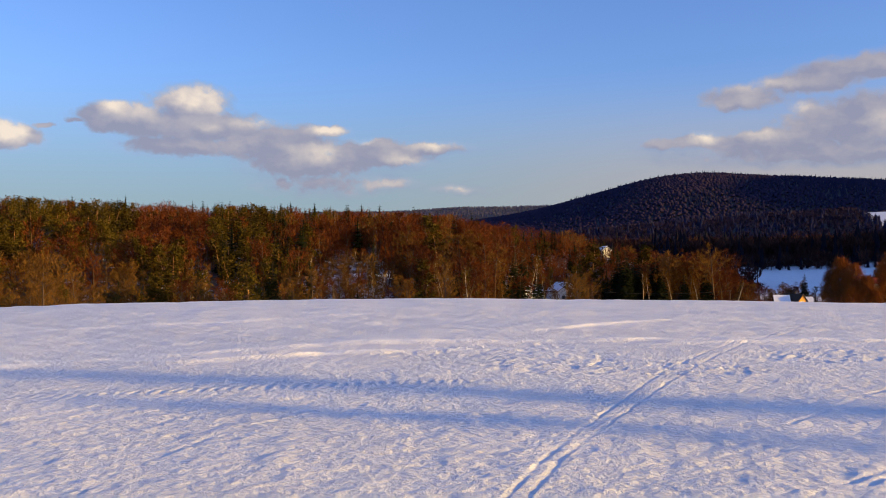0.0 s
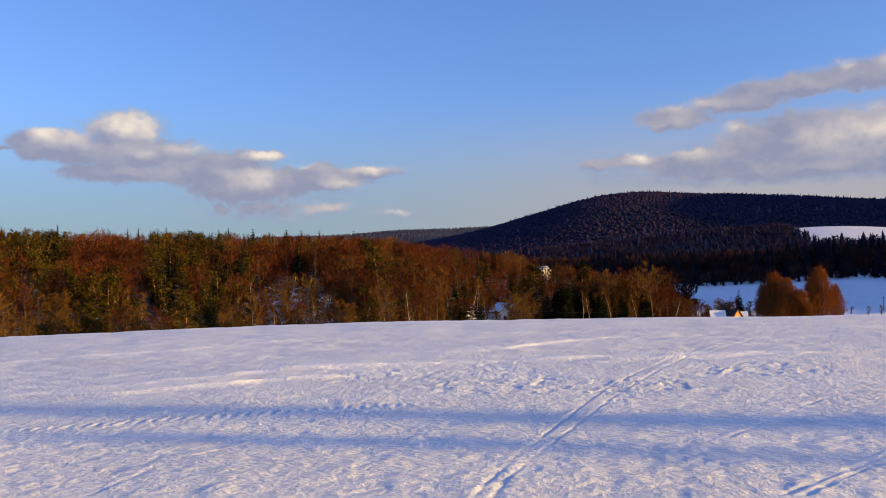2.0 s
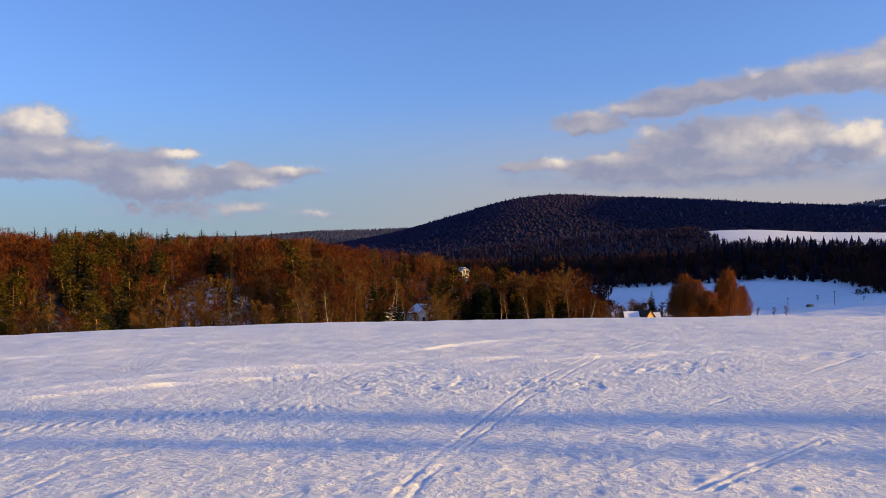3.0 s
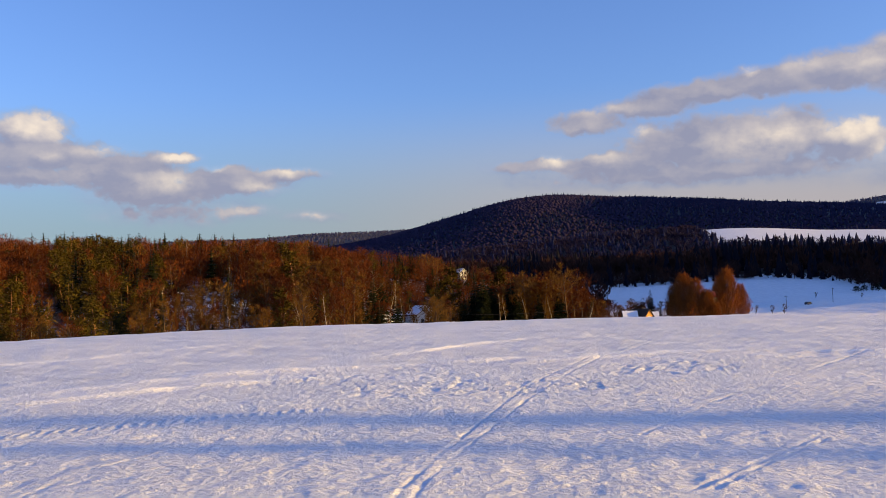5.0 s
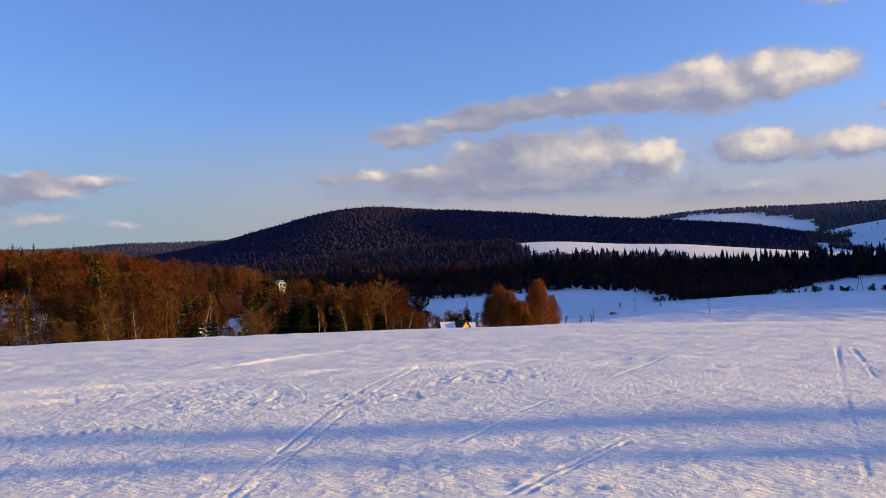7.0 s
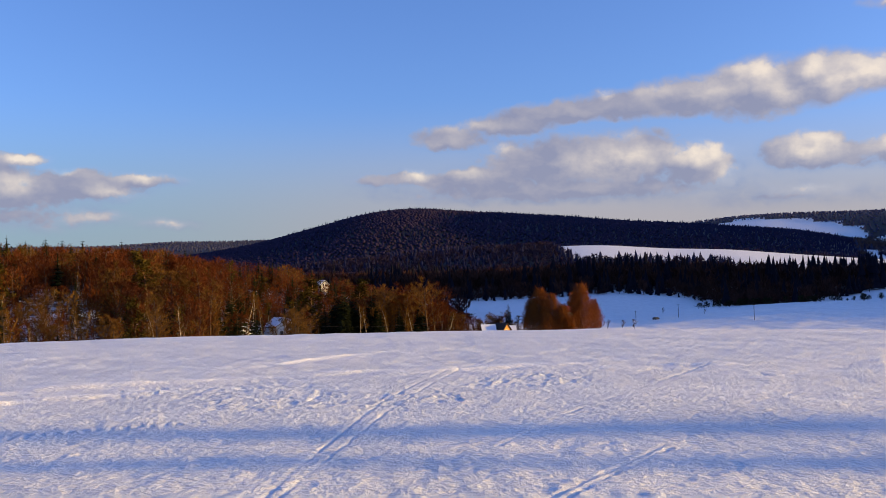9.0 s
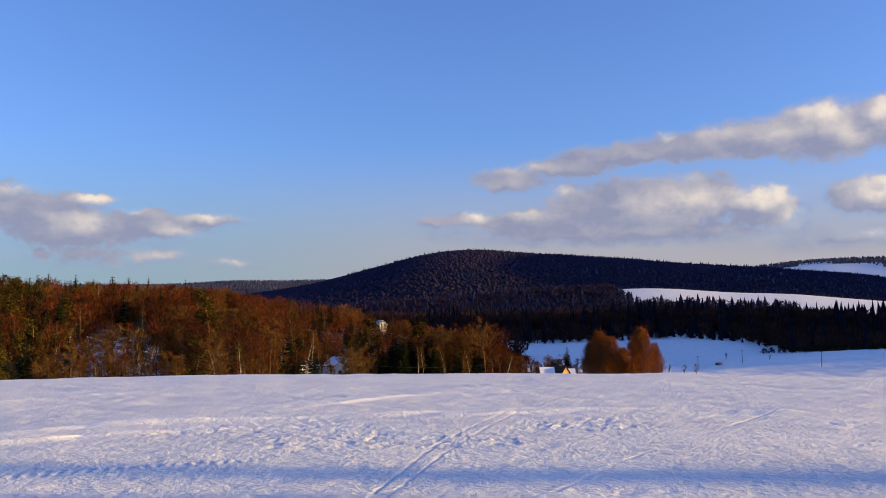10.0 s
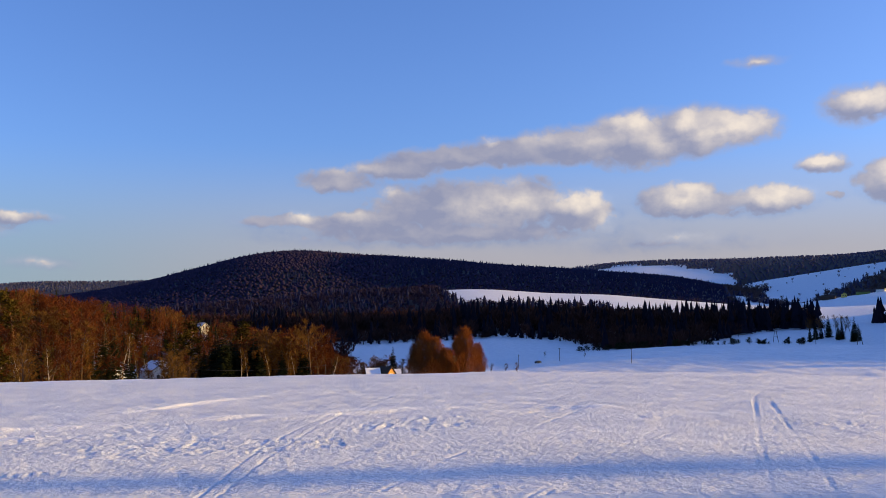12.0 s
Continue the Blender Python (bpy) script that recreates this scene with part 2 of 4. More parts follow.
def snow_material():
    m = bpy.data.materials.new("snow")
    m.use_nodes = True
    nt = m.node_tree
    b = nt.nodes["Principled BSDF"]
    b.inputs["Roughness"].default_value = 0.6
    b.inputs["Specular IOR Level"].default_value = 0.3
    c = nt.nodes.new("ShaderNodeTexCoord")

    def noise_of(scale, detail, rough=0.6):
        n = nt.nodes.new("ShaderNodeTexNoise")
        n.inputs["Scale"].default_value, n.inputs["Detail"].default_value, n.inputs["Roughness"].default_value = scale, detail, rough
        nt.links.new(c.outputs["Object"], n.inputs["Vector"])
        return n.outputs[0]

    tone = nt.nodes.new("ShaderNodeValToRGB")
    tone.color_ramp.elements[0].position, tone.color_ramp.elements[1].position = 0.3, 0.7
    tone.color_ramp.elements[0].color, tone.color_ramp.elements[1].color = (0.70, 0.71, 0.74, 1), (0.84, 0.84, 0.85, 1)
    nt.links.new(noise_of(0.35, 6), tone.inputs[0])
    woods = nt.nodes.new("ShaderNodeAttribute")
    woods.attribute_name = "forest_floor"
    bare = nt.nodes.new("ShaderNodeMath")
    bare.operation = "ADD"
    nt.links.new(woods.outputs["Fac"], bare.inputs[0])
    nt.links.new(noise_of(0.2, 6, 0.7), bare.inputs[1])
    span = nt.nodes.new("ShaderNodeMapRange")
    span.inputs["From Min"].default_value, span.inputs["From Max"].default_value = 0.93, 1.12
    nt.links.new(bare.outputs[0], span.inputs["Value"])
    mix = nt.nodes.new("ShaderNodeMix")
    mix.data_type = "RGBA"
    # Litter brown taken near black, so it also paints the shade between trees.
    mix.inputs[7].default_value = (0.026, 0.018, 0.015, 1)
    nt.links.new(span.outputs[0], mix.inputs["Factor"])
    # Sunlight on the raised streaks, put into the colour as whiter snow.
    streak_tone = nt.nodes.new("ShaderNodeAttribute")
    streak_tone.attribute_name = "sunlit_streaks"
    brighten = nt.nodes.new("ShaderNodeMix")
    brighten.data_type = "RGBA"
    brighten.inputs[7].default_value = (0.98, 0.97, 0.95, 1)
    nt.links.new(streak_tone.outputs["Fac"], brighten.inputs["Factor"])
    nt.links.new(tone.outputs[0], brighten.inputs[6])
    nt.links.new(brighten.outputs[2], mix.inputs[6])
    nt.links.new(mix.outputs[2], b.inputs["Base Color"])
    crust = nt.nodes.new("ShaderNodeBump")
    crust.inputs["Strength"].default_value, crust.inputs["Distance"].default_value = 0.9, 0.045
    nt.links.new(noise_of(13.0, 7, 0.6), crust.inputs["Height"])
    drifts = nt.nodes.new("ShaderNodeBump")
    drifts.inputs["Strength"].default_value, drifts.inputs["Distance"].default_value = 0.8, 0.09
    nt.links.new(noise_of(0.55, 6, 0.62), drifts.inputs["Height"])
    nt.links.new(drifts.outputs[0], crust.inputs["Normal"])
    nt.links.new(crust.outputs[0], b.inputs["Normal"])
    return m


M_SNOW = snow_material()
M_ROOF_SNOW = material("roof_snow", (0.84, 0.84, 0.87), (0.78, 0.79, 0.83), 1.5, 0.6, 0.3, 5)
M_PLASTER = material("pale_plaster", (0.70, 0.68, 0.62), (0.60, 0.58, 0.53), 2.0, 0.85, 0.2, 30)
M_OCHRE = material("ochre_timber", (0.62, 0.30, 0.06), (0.45, 0.20, 0.05), 5.0, 0.75, 0.3, 20)
M_DARK_WOOD = material("dark_timber", (0.07, 0.045, 0.03), (0.04, 0.028, 0.02), 5.0, 0.8, 0.4, 20)
M_RED_ROOF = material("red_roof_tiles", (0.48, 0.09, 0.04), (0.34, 0.06, 0.03), 2.0, 0.7, 0.4, 8)
M_GLASS = material("dark_window_glass", (0.03, 0.035, 0.04), None, 2.0, 0.12)
M_POLE = material("weathered_pole", (0.12, 0.10, 0.085), (0.07, 0.06, 0.05), 6.0, 0.85, 0.3, 20)
M_YELLOW = material("yellow_plaster", (0.62, 0.48, 0.10), (0.5, 0.40, 0.10), 2.0, 0.85)
M_GREEN_WALL = material("green_boards", (0.16, 0.22, 0.06), (0.12, 0.16, 0.05), 2.0, 0.85)
M_CAR = material("dark_car_paint", (0.03, 0.035, 0.05), None, 2.0, 0.3)
M_TYRE = material("tyre_rubber", (0.02, 0.02, 0.02), None, 2.0, 0.9)

# ---- the lie of the land ----
rng = np.random.default_rng(7)
LATTICE = rng.random((256, 256))


def grain(x, y):
    """Smooth value noise, -1 to 1, one lattice step a unit."""
    xi, yi = np.floor(x).astype(int), np.floor(y).astype(int)
    fx, fy = x - xi, y - yi
    fx, fy = fx * fx * (3 - 2 * fx), fy * fy * (3 - 2 * fy)
    a, b = LATTICE[xi % 256, yi % 256], LATTICE[(xi + 1) % 256, yi % 256]
    c, d = LATTICE[xi % 256, (yi + 1) % 256], LATTICE[(xi + 1) % 256, (yi + 1) % 256]
    return 2 * (a + (b - a) * fx + (c - a) * fy + (a - b - c + d) * fx * fy) - 1


def fractal(x, y, octaves=4):
    total, size = np.zeros_like(x), 1.0
    for k in range(octaves):
        total = total + grain(x * 2 ** k + 17.3 * k, y * 2 ** k + 5.1 * k) * size
        size *= 0.5
    return total


def step(a, b, v):
    t = np.clip((v - a) / (b - a), 0, 1)
    return t * t * (3 - 2 * t)


def sight(r, degrees):
    """The height that a thing r metres off has when it is seen so many degrees over eye level."""
    return EYE + r * np.tan(np.radians(degrees))


# Ridges: name, distance of the crest, of the foot before it and behind it; then (azimuth, height of the crest in degrees of sight).
RIDGES = {
    "wood_hill": (430, 170, 800, ((-60, 1.75), (-30, 1.8), (-16, 1.65), (-5, 1.3), (1, 1.15), (4, 0.2), (7, -2.6), (10, -3.4))),
    "cottage_hill": (520, 372, 800, ((-4, -1.5), (1, 0.9), (5, 0.85), (8, 0.45), (9.6, 0.2), (10.4, 0.15), (13, -0.5), (16, -1.3), (19, -2.6))),
    "east_shelf": (600, 330, 760, ((24, -2.6), (27, -1.75), (30, -1.45), (35, -1.12), (39, -0.95), (43, -0.90), (47, -0.95), (52, -1.1), (60, -1.4))),
    "belt_rise": (930, 560, 2000, ((-40, 0.3), (8, 0.1), (18, 0.2), (24, 0.35), (28, 0.55), (34, 0.3), (40, 0.1), (46, 0.2), (56, 0.3))),
    "open_strip": (1350, 950, 2300, ((-40, 0.5), (4, 1.1), (14, 2.0), (20, 2.45), (23.8, 2.6), (26.7, 2.68), (32, 2.24), (33.6, 2.27), (38.6, 1.76), (42, 1.42), (46, 1.15), (50, 1.25), (56, 1.3))),
    "great_hill": (2400, 1450, 3600, ((-20, 1.0), (0, 2.0), (4.8, 2.65), (8, 3.45), (11.2, 4.3), (12.6, 4.72), (15.6, 4.95), (18.7, 4.7), (25, 4.28), (28.5, 3.9), (32, 3.65), (38.7, 3.0), (42.8, 2.05), (47, 1.2))),
    "far_west": (4300, 3000, 5200, ((-60, 2.4), (-10, 2.6), (-1.5, 2.9), (0.9, 3.15), (4, 3.1), (7.5, 3.25), (14, 3.1), (25, 2.5))),
    "far_slope": (2900, 1900, 3600, ((38, 1.6), (42.5, 2.6), (45, 2.95), (46.6, 3.15), (50, 3.6), (56, 3.9))),
    "far_east": (3900, 2900, 5200, ((26, 2.8), (33, 3.85), (35.4, 4.05), (38.7, 4.1), (42, 4.02), (45, 4.05), (48, 4.0), (50, 4.2), (60, 4.6), (100, 3.0))),
    "village_slope": (1800, 1380, 2300, ((40, 0.6), (44, 1.2), (46, 1.5), (48, 1.75), (50, 2.05), (56, 2.3))),
    "shade_hill": (1050, 650, 1500, ((47.5, -1.6), (49, -0.6), (50, -0.1), (52, 1.5), (55, 4.5), (58, 7.2), (60, 7.8), (66, 7.6), (72, 6.5), (80, 5.6), (88, 5.1), (91, 3.0), (95, -3.0))),
    # Mountain added out of view only to keep sun off the great hill.
    "unseen_shade_mountain": (2900, 1900, 4600, ((52, 1.0), (55, 5.5), (58, 9.6), (64, 10.0), (67, 6.0), (71, 2.0))),
}


def land(az, r):
    """Height of the ground, by azimuth in degrees and distance."""
    tilt = 0.0043 - 0.0000075 * np.clip(-az - 2, 0, 28) ** 2 - 0.000010 * np.clip(az - 26, 0, 25) ** 2
    tilt = tilt + (0.0 - tilt) * step(50, 110, np.abs(az))
    rr = np.minimum(r, 230)
    field = tilt * rr - 3.37e-4 * rr ** 2
    x, y = r * np.sin(np.radians(az)), r * np.cos(np.radians(az))
    field = field + (0.05 * fractal(x / 9, y / 9, 2) + 0.028 * fractal(x / 3.7 + 3, y / 2.4, 2) * (1 - step(60, 120, r))) * step(6, 25, r)
    z = np.maximum(field, -17.0 + 0.6 * grain(x / 90, y / 90))
    for crest, foot, back, line in RIDGES.values():
        mid = (line[0][1] + line[-1][1]) / 2
        a, h = zip((-180, mid), (-120, line[0][1]), *line, (120, line[-1][1]), (180, mid))
        top = sight(crest, sum(np.interp(az + d, a, h) for d in (-1.5, -0.9, -0.3, 0.3, 0.9, 1.5)) / 6)
        low = -20.0
        rise = np.where(r < crest, np.clip((r - foot) / (crest - foot), 0, 1), np.clip((back - r) / (back - crest), 0, 1))
        rise = np.where(r < crest, np.sin(rise * np.pi / 2) ** 1.15, rise * rise * (3 - 2 * rise))
        z = np.maximum(z, low + (top - low) * rise + np.clip(r / 1500, 0, 1.5) * fractal(x / 160, y / 160, 3) * np.minimum(1, rise * 3) * np.minimum(1, np.abs(r - crest) / 200))
    shelf = step(330, 380, r) * (1 - step(560, 640, r)) * step(24, 28, az) * (1 - step(54, 58, az))
    z = z + shelf * (0.30 * fractal(x / 5, y / 9, 2) + 0.5 * grain(x / 30, y / 14))
    return z


def where_az(az, r):
    return r * math.sin(radians(az)), r * math.cos(radians(az))


def ground_at(x, y):
    return float(land(np.array([math.degrees(math.atan2(x, y))]), np.array([math.hypot(x, y)]))[0])


def woods(az, r):
    """1 where woods cover the far land."""
    x, y = r * np.sin(np.radians(az)), r * np.cos(np.radians(az))
    edge = 40 * fractal(x / 120, y / 120, 2)
    left_wood = (az < 19) & (r > 175) & (r < 640)
    belt = (r > 715 - 85 * np.exp(-((az - 36) / 4.0) ** 2) + 75 * step(39.5, 45, az) + 0.45 * edge) & (r < 960) & (az < 46.0 + 0.02 * edge)
    lower = (r >= 955) & (r < 1500) & (r < 1345 - 180 * step(23.0, 26.0, az) - 110 * step(34, 37, az) + 0.35 * edge) & (az < 46 + 0.02 * edge)
    hill = (r > 1420) & (r < 2700) & (az < 43 + 0.03 * edge - 0.0015 * (2400 - r))
    far = (r > 3000) & (az < 30)
    east = (r > 2980 + edge) & (az >= 30)
    first_open = (((az - 37.9) / 4.0) ** 2 + ((r - 3470 + 25 * (az - 38)) / 120) ** 2 < 1 + 0.004 * edge)
    corner = (az > 46.3 + 0.01 * edge) & (r > 1900) & (r < 2250 + 60 * (az - 46))
    hamlet = (az > 42.5) & (az < 47) & (np.abs(r - 1980 - 12 * (az - 44)) < 45 + 0.6 * edge)
    return left_wood | belt | lower | hill | far | (east & ~first_open) | corner | hamlet


# ---- ground ----
def rings():
    """Distances of the ground's rings: close to the eye, then the far land."""
    near = [0.6, 1.5, 2.5, 3.5, 4.4, 5.3, 6.0]
    while near[-1] < 125:
        near.append(near[-1] + min(near[-1] ** 2 * 5.2e-4, near[-1] * 0.013))
    far = [near[-1] * 1.012]
    while far[-1] < 4850:
        far.append(far[-1] * (1.008 if 330 < far[-1] < 640 else 1.022))
    return np.array(near), np.array(far)


# Ski and foot tracks, and sunlit streaks of negative depth: (azimuth, degrees below eye level) along each, half width,
# depth.
TRACKS = (
    (((3.2, 15.0), (6.1, 12.3), (9.5, 9.55), (13.2, 6.7), (15.2, 5.75), (17.8, 4.65), (21.2, 3.43)), 0.075, 0.06),
    (((4.6, 15.0), (7.3, 12.1), (10.7, 9.5), (14.0, 7.0), (16.2, 5.75), (18.5, 4.6), (21.9, 3.43)), 0.075, 0.06),
    (((-25.5, 5.6), (-16, 5.45), (-6.4, 5.05), (7.5, 4.9), (17.8, 4.5), (25.5, 4.32), (34, 4.4)), 0.16, -0.05),
    (((-25.5, 5.2), (-16, 5.95), (-6.4, 5.6), (7.5, 5.35), (17.8, 4.75), (25.5, 4.4)), 0.12, -0.045),
    (((-6.4, 4.95), (4.0, 4.36), (13.6, 3.23), (16.5, 3.0)), 0.10, -0.05),
    (((-25.5, 3.63), (-12.5, 3.31), (-4, 3.0)), 0.14, -0.06),
    (((-22.0, 8.29), (-17.7, 8.32), (-9, 8.1), (0, 7.9)), 0.07, 0.03),
    (((-21.5, 13.2), (-19.5, 12.3), (-13.8, 10.4), (-8, 9.3)), 0.10, 0.022),
    (((42.7, 3.5), (42.9, 6.08), (43.3, 7.96), (43.9, 11.0)), 0.08, 0.05),
    (((43.5, 3.83), (45.2, 6.18), (46.6, 8.45), (48.0, 12.0)), 0.09, 0.055),
    (((20.5, 9.5), (24.5, 7.6), (28.3, 6.19), (32.5, 4.6), (36.5, 3.4)), 0.09, 0.075),
    (((23.5, 12.6), (26.3, 11.4), (30.0, 9.6), (35.0, 7.3), (39.4, 5.17)), 0.09, 0.075),
    (((24.6, 12.6), (27.3, 11.2), (30.8, 9.5)), 0.07, 0.04),
)


def turned_grain(x, y, size, k, long=1.0):
    """Value noise on a lattice turned by k, drawn out by long along one side."""
    c, s = math.cos(1.7 * k + 0.4), math.sin(1.7 * k + 0.4)
    return grain((x * c - y * s) / size + 13.7 * k, (x * s + y * c) / (size * long) + 7.9 * k)


def track_lines():
    """The tracks on the plan, in metres."""
    for line, half, depth in TRACKS:
        yield np.array([(EYE / math.tan(radians(e)) * math.sin(radians(a)), EYE / math.tan(radians(e)) * math.cos(radians(a))) for a, e in line]), half, depth


def near_relief(az, r, x, y):
    """Crusted, trodden snow close to the camera, with the tracks pressed into it; also a mask of the streaks painted as
    sunlit.
    """
    fade = 1 - step(60, 125, r)
    fine = 1 - step(12, 24, r)
    z = fine * (0.0042 * (turned_grain(x, y, 0.095, 1) + turned_grain(x, y, 0.105, 23)) + 0.0041 * (turned_grain(x, y, 0.16, 2) + turned_grain(x, y, 0.18, 24)))
    z = z + 0.0050 * (turned_grain(x, y, 0.31, 3) + turned_grain(x, y, 0.27, 25)) + 0.006 * turned_grain(x, y, 0.60, 4, 1.6) + 0.008 * turned_grain(x, y, 1.25, 5, 1.5) + 0.014 * turned_grain(x, y, 2.6, 6)
    z = z + step(12, 24, r) * (0.016 * turned_grain(x, y, 0.36, 7) + 0.014 * turned_grain(x, y, 0.9, 8)) + step(20, 36, r) * (0.030 * turned_grain(x, y, 1.5, 20, 2.2) + 0.035 * turned_grain(x, y, 2.7, 21, 2.5))
    trodden = np.exp(-((r - 17.0 - 3.0 * turned_grain(x, y, 5, 9)) / 5.0) ** 2) * (0.35 + 0.65 * step(-8, 6, az)) * (0.10 + 0.90 * step(-0.1, 0.45, turned_grain(x, y, 2.4, 10))) * step(11.5, 13.5, r)
    hollows = step(0.25, 0.55, turned_grain(x, y, 0.15, 11, 1.6)) + 0.7 * step(0.3, 0.6, turned_grain(x, y, 0.11, 12, 1.3))
    clods = step(0.4, 0.7, turned_grain(x, y, 0.13, 13)) * step(0.1, 0.4, turned_grain(x, y, 1.1, 14))
    z = z + trodden * (0.026 * clods - 0.018 * hollows)
    sunlit_streaks = np.zeros_like(x)
    for number, (p, half, depth) in enumerate(track_lines()):
        near, along, done = np.full_like(x, 1e9), np.zeros_like(x), 0.0
        for (ax, ay), (bx, by) in zip(p[:-1], p[1:]):
            d = math.hypot(bx - ax, by - ay)
            t = np.clip(((x - ax) * (bx - ax) + (y - ay) * (by - ay)) / d ** 2, 0, 1)
            gap = np.hypot(x - ax - t * (bx - ax), y - ay - t * (by - ay))
            along = np.where(gap < near, done + t * d, along)
            near = np.minimum(near, gap)
            done += d
        if depth > 0:
            wide = np.maximum(0.026 if number < 2 else 0.034, r * 0.0012)
            kept = np.clip(0.75 + 0.45 * turned_grain(x, y, 0.5, 15) + 0.3 * turned_grain(x, y, 2.2, 19), 0.1, 1.3) if number < 2 else np.clip(0.5 + 0.5 * turned_grain(x, y, 0.5, 16) + 0.45 * turned_grain(x, y, 2.9, 17), 0.05, 1.1)
            deep = (0.007 if number < 2 else 0.0085) * np.clip(r / 10, 0.8, 2.6)
            z = z - deep * kept * np.exp(-(near / wide) ** 4) + 0.18 * deep * kept * np.exp(-((near - 1.9 * wide) / (0.8 * wide)) ** 2)
        else:
            # Raised streaks; their mask whitens the snow as if the sun caught it.
            wide = np.maximum(1.6 * half, r * 0.0075)
            kept = np.clip(0.70 + 0.5 * grain(along / 2.1, near * 0 + number) + 0.3 * turned_grain(x, y, 0.9, 18), 0, 1)
            z = z + (0.045 + 0.03 * turned_grain(x, y, 0.5, 22, 2.0)) * kept * np.exp(-(near / wide) ** 2)
            sunlit_streaks = np.maximum(sunlit_streaks, kept * np.exp(-(near / (1.3 * wide)) ** 2))
    tread = x % 0.16 < 0.08                              # the ribbed print of a sledge or tyre
    rib = np.exp(-((y - 0.22 * (x + 2.0) - 12.1) / 0.16) ** 2) * step(-6.5, -5.5, x) * (1 - step(0.2, 1.2, x))
    z = z + rib * np.where(tread, 0.008, -0.006)
    return z * fade * step(3.0, 5.5, r), sunlit_streaks * fade


def mesh_of(name, verts, faces, mats=(), indices=None, smooth=False):
    me = bpy.data.meshes.new(name)
    verts, faces = np.asarray(verts, dtype=np.float32), np.asarray(faces, dtype=np.int32)
    n = faces.shape[1]
    me.vertices.add(len(verts))
    me.vertices.foreach_set("co", verts.ravel())
    me.loops.add(faces.size)
    me.loops.foreach_set("vertex_index", faces.ravel())
    me.polygons.add(len(faces))
    me.polygons.foreach_set("loop_start", np.arange(0, faces.size, n, dtype=np.int32))
    me.polygons.foreach_set("use_smooth", np.full(len(faces), smooth))
    for m in mats:
        me.materials.append(m)
    if indices is not None:
        me.polygons.foreach_set("material_index", np.asarray(indices, dtype=np.int32))
    me.update(calc_edges=True)
    me.validate()
    return me


def build_ground():
    near, far = rings()
    side = [np.arange(-180, -30, 3.0), np.arange(58, 96, 1.0), np.arange(96, 180, 3.0)]
    a_far = np.concatenate([side[0], np.arange(-30, 57.9, 0.22), side[1], side[2]])
    middle = np.arange(-30, 57.9, 0.22)
    a_near = np.concatenate([side[0], np.arange(2 * len(middle) - 1) * 0.11 - 30, side[1], side[2]])
    lead = len(side[0])
    spots, floors, streak_tone = [], [], []
    for a, r in ((a_near, near), (a_far, far)):
        A, Rr = np.meshgrid(a, r)
        X, Y = Rr * np.sin(np.radians(A)), Rr * np.cos(np.radians(A))
        Z, sunlit_streaks = land(A, Rr), np.zeros_like(A)
        if r is near:
            seen = (A > -31) & (A < 60)
            relief, streaked = near_relief(A[seen], Rr[seen], X[seen], Y[seen])
            Z[seen] += relief
            sunlit_streaks[seen] = streaked
            hub = float(Z[0].mean())
        spots.append(np.stack([X, Y, Z], -1).reshape(-1, 3))
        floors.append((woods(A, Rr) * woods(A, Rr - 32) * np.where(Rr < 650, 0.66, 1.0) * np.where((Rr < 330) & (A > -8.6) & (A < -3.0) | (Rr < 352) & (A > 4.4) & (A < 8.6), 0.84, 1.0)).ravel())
        streak_tone.append(sunlit_streaks.ravel())

    def strip(start, n, k):
        i, j = np.meshgrid(np.arange(k - 1), np.arange(n), indexing="ij")
        jj = (j + 1) % n
        p, q, u, w = (start + v for v in (i * n + j, (i + 1) * n + j, (i + 1) * n + jj, i * n + jj))
        return np.concatenate([np.stack([p, w, u], -1).reshape(-1, 3), np.stack([p, u, q], -1).reshape(-1, 3)])

    n, m = len(a_near), len(a_far)
    base = n * len(near)
    tris = [strip(0, n, len(near)), strip(base, m, len(far))]
    last, join = n * (len(near) - 1), []
    fine = {j: (lead + 2 * (j - lead) if lead <= j < lead + len(middle) else j if j < lead else j + len(middle) - 1) for j in range(m)}
    for j in range(m):                                   # the seam between the two grids
        f0, f1 = fine[j], fine[(j + 1) % m]
        c0, c1 = base + j, base + (j + 1) % m
        if f1 - f0 == 2:
            join += [(last + f0, last + f0 + 1, c0), (last + f0 + 1, c1, c0), (last + f0 + 1, last + f1, c1)]
        else:
            join += [(last + f0, last + f1, c1), (last + f0, c1, c0)]
    tris.append(np.array(join))
    verts = np.concatenate(spots + [[[0, 0, hub]]])
    ring = np.arange(n)
    tris.append(np.stack([np.full(n, len(verts) - 1), (ring + 1) % n, ring], -1))
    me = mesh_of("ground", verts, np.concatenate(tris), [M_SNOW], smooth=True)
    for key, values in (("forest_floor", floors), ("sunlit_streaks", streak_tone)):
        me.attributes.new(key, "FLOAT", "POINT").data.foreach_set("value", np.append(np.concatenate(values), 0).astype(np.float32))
    ob = new("ground", me)
    tagged(ob, "snow-covered open field falling to a valley and wooded hills", "snow field", kind="structure")
    return ob


build_ground()


